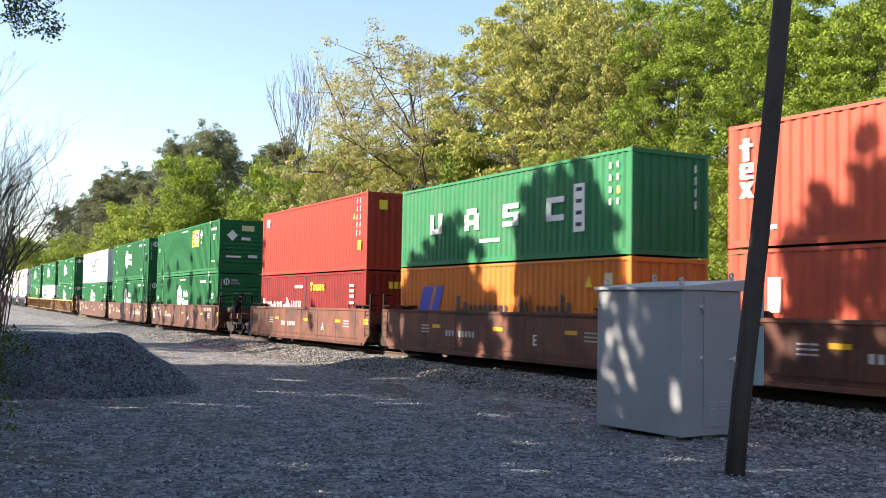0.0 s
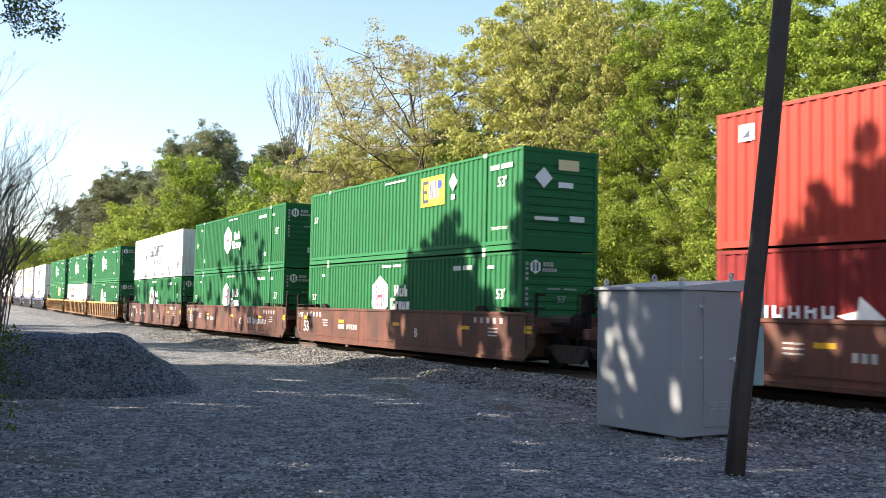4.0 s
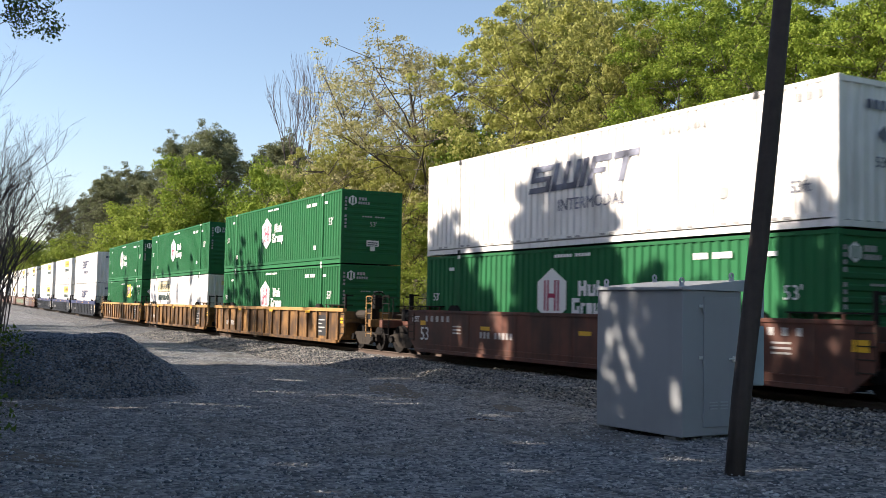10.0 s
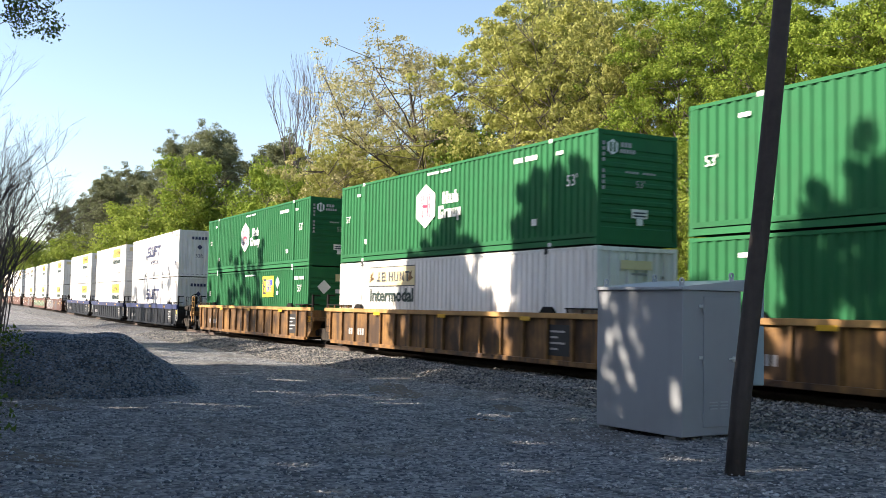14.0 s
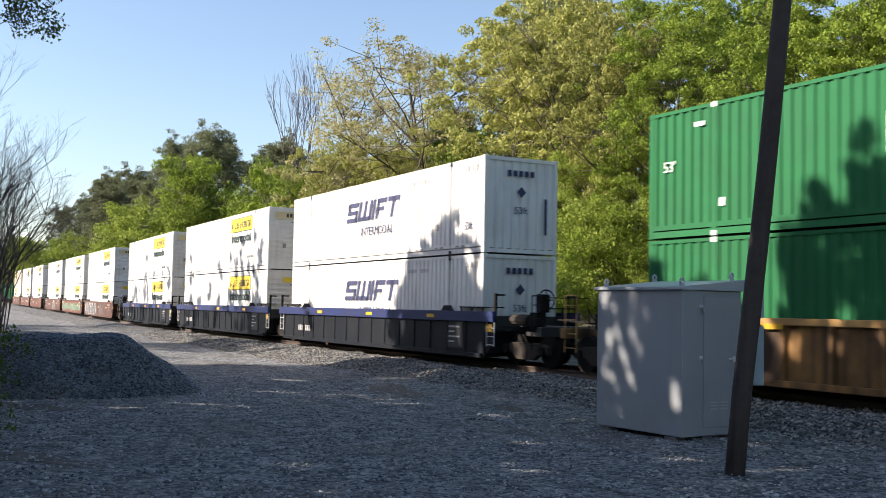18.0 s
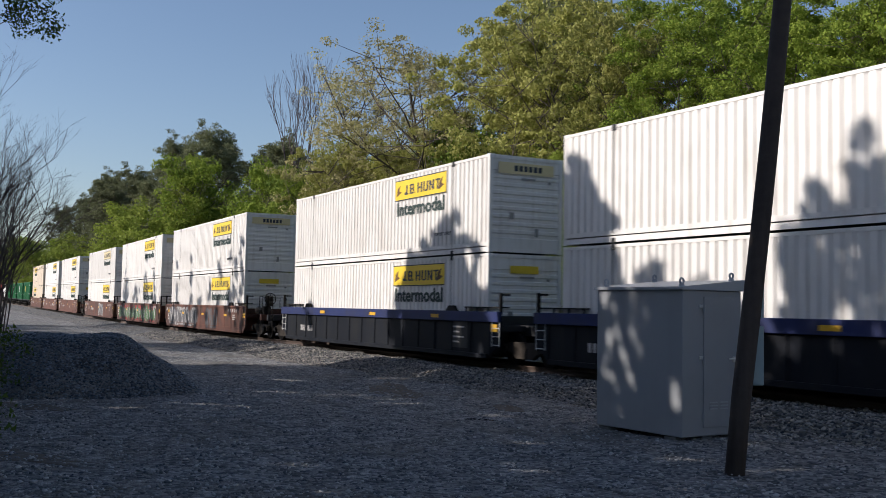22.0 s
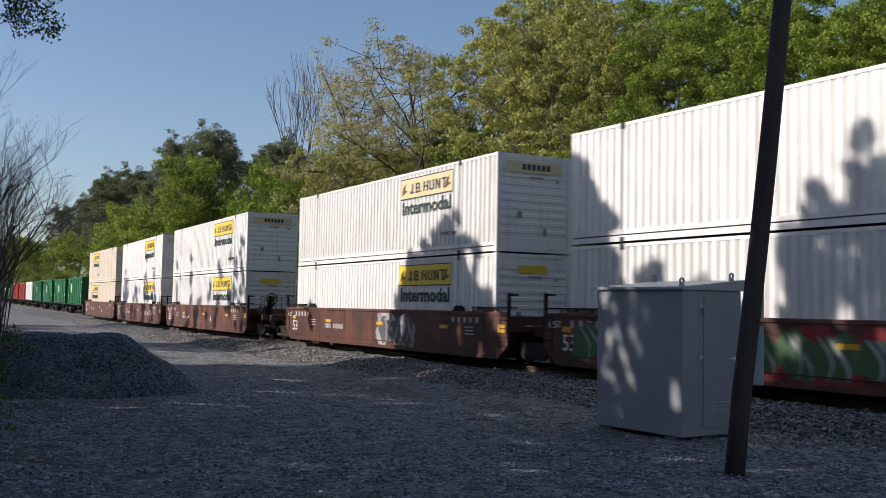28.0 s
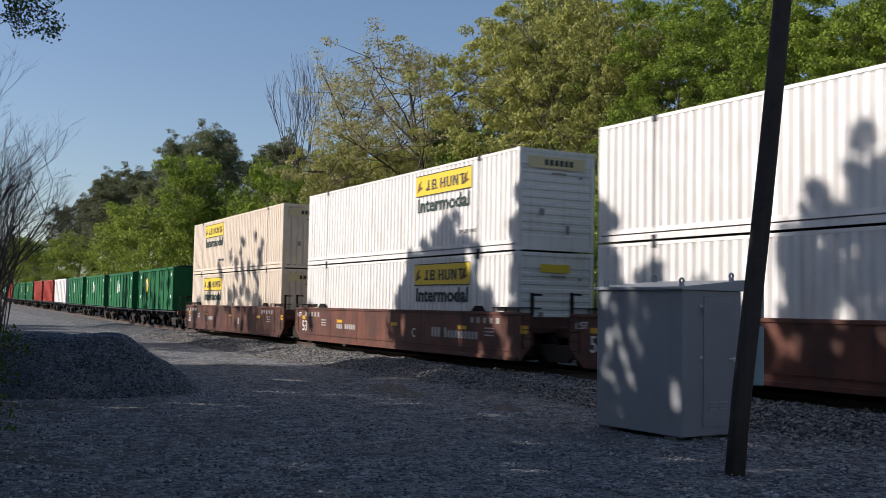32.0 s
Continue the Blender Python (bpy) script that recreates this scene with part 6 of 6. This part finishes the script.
    part("reflector", Build().box(a + 0.42, a + 0.78, -w - 0.012, -w - 0.002, 0.92, 1.14), REFLECT, c, "yellow reflector plate")
    if tag:
        lettered("lettering", tag, 0.42, P_WHITE, c, 1.9 if length > 13 else 2.3, -w - 0.004 - (0.05 if kind != "smooth" else 0), 0.62)
    if length > 13 and kind == "smooth":
        lettered("lettering", "53", 0.6, P_WHITE, c, -a - 0.1, -w - 0.004, 0.55)
        plate(c, "reflector", -a - 0.08, -a + 0.26, 1.02, 1.16, -w - 0.004, REFLECT, "yellow reflector plate")
        lettered("lettering", "125T", 0.26, P_WHITE, c, -a - 0.72, -w - 0.004, 1.12)
        for k in range(5):
            plate(c, "stencil", -a + 0.25 + k * 0.34, -a + 0.40 + k * 0.34, 1.14, 1.32, -w - 0.001, P_FADED, "faded white stencil mark")
            plate(c, "stencil", a - 2.3 + k * 0.36, a - 2.16 + k * 0.36, 1.16, 1.32, -w - 0.001, P_FADED, "faded white stencil mark")
        for k in range(14 if tag == "C" else 0):
            if k != 3:
                plate(c, "name_bar", 3.3 + k * 0.21, 3.44 + k * 0.21, 0.68, 0.98 if k in (0, 1, 2, 4) else 0.9, -w - 0.001, P_FADED, "faded lettering bar")
    if kind == "smooth":
        for x0 in (a - 1.5, -a + 2.0):
            for z in (0.8, 0.9, 1.0):
                plate(c, "data_line", x0, x0 + 0.5, z, z + 0.04, -w - 0.001, P_FADED)
        for k in range(9):
            if k != 3:
                plate(c, "number_bar", -a + 3.6 + k * 0.2, -a + 3.72 + k * 0.2, 0.72, 0.90, -w - 0.001, P_FADED, "faded number bar")
    else:
        yy = -w - 0.001
        part("data_panel", Build().box(a - 1.9, a - 0.9, yy - 0.005, yy, 0.4, 1.2), BLACK, c, "black data panel")
        for z in (0.55, 0.7, 0.85, 1.0):
            plate(c, "data_line", a - 1.75, a - 1.1 - 0.3 * (z in (0.55, 0.85)), z, z + 0.05, yy - 0.006, P_FADED)
        for k in range(7):
            if k != 3:
                plate(c, "number_bar", -a + 1.3 + k * 0.2, -a + 1.42 + k * 0.2, 0.55, 0.78, yy, P_FADED, "faded number bar")
    wheels = truck(c, a + 1.62 if not lead else a + 1.95)
    if trail:
        wheels += truck(c, -a - 1.95)
    return c, wheels


def ribbon(car, name, pts, width, y, material):
    """A sprayed stroke along a line of (x, z), thinner at its ends."""
    n, left, right = len(pts), [], []
    for i, (x, z) in enumerate(pts):
        (xa, za), (xb, zb) = pts[max(0, i - 1)], pts[min(n - 1, i + 1)]
        d = Vector((xb - xa, zb - za)).normalized()
        w = width * (0.35 + 0.65 * math.sin(math.pi * (i + 0.5) / n)) / 2
        left.append((x - d.y * w, y, z + d.x * w))
        right.append((x + d.y * w, y, z - d.x * w))
    b = Build().add(left + right, [(i, i + 1, n + i + 1, n + i) for i in range(n - 1)])
    return part(name, b, material, car, "sprayed graffiti stroke")


def patch(car, rng, x, z, rx, rz, y, material, rough=0.16):
    """A sprayed patch with an uneven outline."""
    a, b, ph = rng.uniform(0.4, 1) * rough, rng.uniform(0.3, 0.8) * rough, rng.uniform(0, 6)
    pts = []
    for i in range(20):
        f = 6.283 * i / 20
        w = 1 + a * math.sin(2 * f + ph) + b * math.sin(5 * f + ph * 2) + 0.6 * b * math.sin(9 * f)
        pts.append((x + rx * w * math.cos(f), min(1.37, max(0.22, z + rz * w * math.sin(f)))))
    return part("graffiti", Build().prism(pts, "y", y - 0.002, y), material, car, "sprayed graffiti patch")


def scrawl(car, seed, x0, x1, fill, line, back=None, step=0.8):
    """Illegible sprayed balloon letters: backing, fill and highlight strokes."""
    rng = random.Random(seed)
    x, k = x0, 0
    while x < x1:
        y = -1.4425 - 0.0005 * (k % 3)
        if back:
            patch(car, rng, x + rng.uniform(-0.3, 0.3), 0.8, step * 0.75, 0.56, y + 0.001, back, 0.3)
        tall, lean = rng.uniform(0.42, 0.55), rng.uniform(-0.25, 0.25)
        patch(car, rng, x, 0.78, step * 0.56, tall, y - 0.004, fill)
        for q in range(2):
            s0 = rng.uniform(-0.3, 0.1) * step
            bend, turns = rng.uniform(0.15, 0.32) * step, rng.uniform(2.2, 4.2)
            pts = [(x + s0 + q * 0.3 * step + bend * math.sin(turns * f + q) + lean * (f - 0.5), 0.78 + tall * (1.7 * f - 0.85)) for f in [i / 11 for i in range(12)]]
            ribbon(car, "graffiti", pts, rng.uniform(0.06, 0.12), y - 0.0085 - 0.0004 * q, line)
        x += step * rng.uniform(0.85, 1.15)
        k += 1


G_WHITE = mat("sprayed white", (0.36, 0.35, 0.34), 0.7, grain=0.6, scale=5, dirt=(0.07, 0.05, 0.045), dirt_amount=0.6, dirt_scale=3)
G_GREEN = mat("sprayed green", (0.05, 0.11, 0.04), 0.7, grain=0.4, scale=5)
G_RED = mat("sprayed red", (0.24, 0.02, 0.02), 0.7, grain=0.4, scale=5)
G_GREY = mat("sprayed grey", (0.075, 0.072, 0.075), 0.7, grain=0.5, scale=5)

# ---- the train: (place of the container's rear end at 16 s, upper, lower, car kind, coupler ahead, coupler behind, letter) ----
MADE = {}


def box(kind):
    """A container of that kind: built once, then copied."""
    if kind in MADE:
        return copy_thing(MADE[kind], Matrix.Identity(4))
    made = {"hexagon": hexagon_box, "square": square_box, "slanted": lambda: slanted_box(WHITE, False), "slanted_worn": lambda: slanted_box(WHITE, True), "board": lambda: board_box(WHITE, P_YELLOW), "board_pale": lambda: board_box(WHITE, P_PALE), "board_low": lambda: board_box(WHITE, P_YELLOW, True),
            "board_turned": lambda: board_box(WHITE, P_PALE, True, True), "board_cream": lambda: board_box(CREAM, P_YELLOW, turned=True), "block": block_box, "orange": orange_box, "red": red_box, "red_low": red_low, "upright": upright_box, "upright_low": lambda: plain_40(ORANGE_RED, "orange red 40-foot container with a white label")}[kind]()
    MADE[kind] = made
    return made


TRAIN = [
    (117.83, "upright", "upright_low", "smooth", False, False, "D"), (102.52, "block", "orange", "smooth", False, False, "E"), (87.45, "red", "red_low", "smooth", False, True, "A"),
    (63.95, "square", "hexagon", "smooth", True, False, "B"), (44.65, "hexagon", "hexagon", "smooth", False, False, "C"), (25.28, "slanted_worn", "hexagon", "smooth", False, True, "A"),
    (1.92, "hexagon", "hexagon", "ribbed", True, False, None), (-17.45, "hexagon", "board_turned", "ribbed", False, False, None), (-37.0, "hexagon", "square", "ribbed", False, True, None),
    (-60.45, "slanted", "slanted", "panel", True, False, None), (-80.0, "board", "board_low", "panel", False, False, None), (-99.8, "board", "board_low", "panel", False, True, None),
    (-123.2, "board", "board_low", "smooth", True, False, "A"), (-142.8, "board", "board_low", "smooth", False, False, "C"), (-162.5, "board_pale", "board_low", "smooth", False, True, "B"),
    (-186.1, "board", "board_low", "smooth", True, False, "A"), (-205.8, "board", "board_low", "smooth", False, False, "C"), (-225.2, "board_cream", "board_cream", "smooth", False, True, "B"),
]
PAINT = {"smooth": BROWN, "ribbed": OCHRE, "panel": BLUE}
CARLABEL = {"smooth": "brown smooth-sided double-stack well car", "ribbed": "faded yellow ribbed double-stack well car", "panel": "dark blue and black ribbed double-stack well car"}
SPRAYED = {-123.2: [(-7.4, -0.6, G_GREY, G_WHITE, G_WHITE, 0.85), (1.6, 3.8, G_GREY, BROWN, None, 0.9)], -142.8: [(-7.2, 7.4, G_GREEN, G_WHITE, G_RED, 0.95)],
           -162.5: [(1.0, 3.6, G_GREY, G_WHITE, G_WHITE, 0.85)]}
MOVING, WHEELS = [], []                        # (thing, middle, half base)
for rear, upper, lower, kind, lead, trail, tag in TRAIN:
    forty = upper in ("upright", "block", "red")
    length = 12.192 if forty else L53
    mid = rear + length / 2
    car, wheels = well_car(CARLABEL[kind], kind, length, lead, trail, PAINT[kind], tag)
    MOVING.append((car, mid, length / 2 + 1.6, 0.0))
    WHEELS += [(w, mid) for w in wheels]
    if rear in SPRAYED:
        for args in SPRAYED[rear]:
            scrawl(car, round(mid), *args)
    low, high = box(lower), box(upper)
    z = 0.31
    MOVING.append((low, mid, length / 2 + 1.6, z))
    MOVING.append((high, mid, length / 2 + 1.6, z + (H86 if forty else H96) + 0.025))


# ---- bulk boxes at the tail of the train ----
def bulk_box(paint, label, mark):
    c = thing("bulk_container", label, "container", "boxes on the tail cars")
    a, w, h = 6.0, 1.29, 2.75
    part("shell", Build().prism([(-w, 0.05), (w, 0.05), (w, h), (w - 0.05, h), (w - 0.05, 0.12), (-w + 0.05, 0.12), (-w + 0.05, h), (-w, h)], "x", -a, a), paint, c)
    for e in (-1, 1):
        part("end_wall", Build().box(min(e * a, e * (a - 0.06)), max(e * a, e * (a - 0.06)), -w + 0.05, w - 0.05, 0.12, h), paint, c)
    for s in (-1, 1):
        part("top_rail", Build().box(-a, a, min(s * w, s * (w + 0.06)), max(s * w, s * (w + 0.06)), h - 0.14, h + 0.02, 0.01), paint, c)
        post = Build().box(-0.05, 0.05, min(s * w, s * (w + 0.05)), max(s * w, s * (w + 0.05)), 0.1, h - 0.14).mesh("side_post", paint)
        for k in range(9):
            part("side_post", post, paint, c, at=Matrix.Translation((-a + 0.06 + (2 * a - 0.12) * k / 8, 0, 0)))
    part("cover", Build().prism([(-w, h), (w, h), (w * 0.6, h + 0.12), (-w * 0.6, h + 0.12)], "x", -a + 0.05, a - 0.05), SEAM, c, "dark tarpaulin cover")
    y = -w - 0.055
    if mark == "yellow":
        part("emblem", Build().prism([(-2.6 + 0.5 * math.cos(k * 0.785), 1.7 + 0.5 * math.sin(k * 0.785)) for k in range(8)], "y", y, y + 0.03), P_YELLOW, c, "round yellow emblem")
        plate(c, "label", -2.75, -2.45, 1.6, 1.95, y - 0.001, P_WHITE)
    elif mark == "white":
        plate(c, "lettering_block", -1.3, -0.9, 1.2, 2.2, y + 0.04, P_WHITE)
        plate(c, "lettering_block", -0.6, -0.1, 1.3, 1.9, y + 0.04, P_WHITE)
    for xx in (-5.2, 5.2):
        plate(c, "label", xx, xx + 0.2, 0.8, 1.0, y + 0.04, P_WHITE)
        plate(c, "label", xx, xx + 0.2, 2.2, 2.4, y + 0.04, P_WHITE)
    return c


def flat_car(length):
    c = thing("flat_car", "low dark spine flat car carrying bulk boxes", "rail car", "cars of the train")
    a = length / 2
    part("spine", Build().box(-a, a, -0.4, 0.4, 0.55, 1.02, 0.02), BLACK, c)
    part("deck", Build().box(-a, a, -1.3, 1.3, 1.0, 1.08, 0.01), BLACK, c)
    for k in range(8):
        x = -a + 0.4 + (length - 0.8) * k / 7
        part("cross_bearer", Build().box(x - 0.08, x + 0.08, -1.3, 1.3, 0.82, 1.0), BLACK, c)
    for e in (-1, 1):
        part("coupler", Build().box(min(e * a, e * (a + 0.4)), max(e * a, e * (a + 0.4)), -0.13, 0.13, 0.68, 0.92, 0.03), STEEL, c)
    part("tank", Build().tube((0.6, -0.8, 0.6), (1.6, -0.8, 0.6), 0.2, n=10), STEEL, c, "grimy air tank")
    return c, truck(c, a - 1.4) + truck(c, -a + 1.4)


bulk = {}
front = -229.6
for i, (paint, mark) in enumerate([(GREEN, "yellow"), (GREEN, "white"), (GREEN, "white"), (GREEN, "white"), (WHITE, "none"), (RED, "none"), (RED, "none"), (GREEN, "yellow"), (GREEN, "white"), (GREEN, "none"), (RED, "none"), (GREEN, "white")]):
    mid = front - 6.6
    front -= 14.6
    key = (paint.name, mark)
    if key in bulk:
        b = copy_thing(bulk[key], Matrix.Identity(4))
    else:
        colour = {"green container paint": "green", "white container paint": "white", "red container paint": "red"}[paint.name]
        b = bulk[key] = bulk_box(paint, colour + " steel bulk container with ribbed sides on a flat car", mark)
    if i == 0:
        flat, wheels = flat_car(13.6)
        first = flat
    else:
        flat = copy_thing(first, Matrix.Identity(4))
        wheels = [o for o in flat.children_recursive if o.name.startswith("wheelset")]
    MOVING.append((flat, mid, 5.4, 0.0))
    MOVING.append((b, mid, 5.4, 1.09))
    WHEELS += [(w, mid) for w in wheels]


def motions():
    """The train rolls past, gathering speed."""
    for ob, mid, half, z in MOVING:
        rows = []
        for k in range(33):
            rows.append((float(k), on_track(mid + run(k), half) @ Matrix.Translation((0, 0, z))))
        walk(ob, rows)
    for ob, mid in WHEELS:                        # wheels roll while they pass near
        at = ob.matrix_basis.copy()
        rows = [(0.0, at)]
        for k in range(1, 960):
            x = mid + at.translation.x + run(k / 30)
            if -48 < x < -7:
                rows.append((k / 30, Matrix.Translation(at.translation) @ Matrix.Rotation(x / 0.46, 4, "Y")))
        rows.append((32.0, rows[-1][1]))
        walk(ob, rows)


motions()
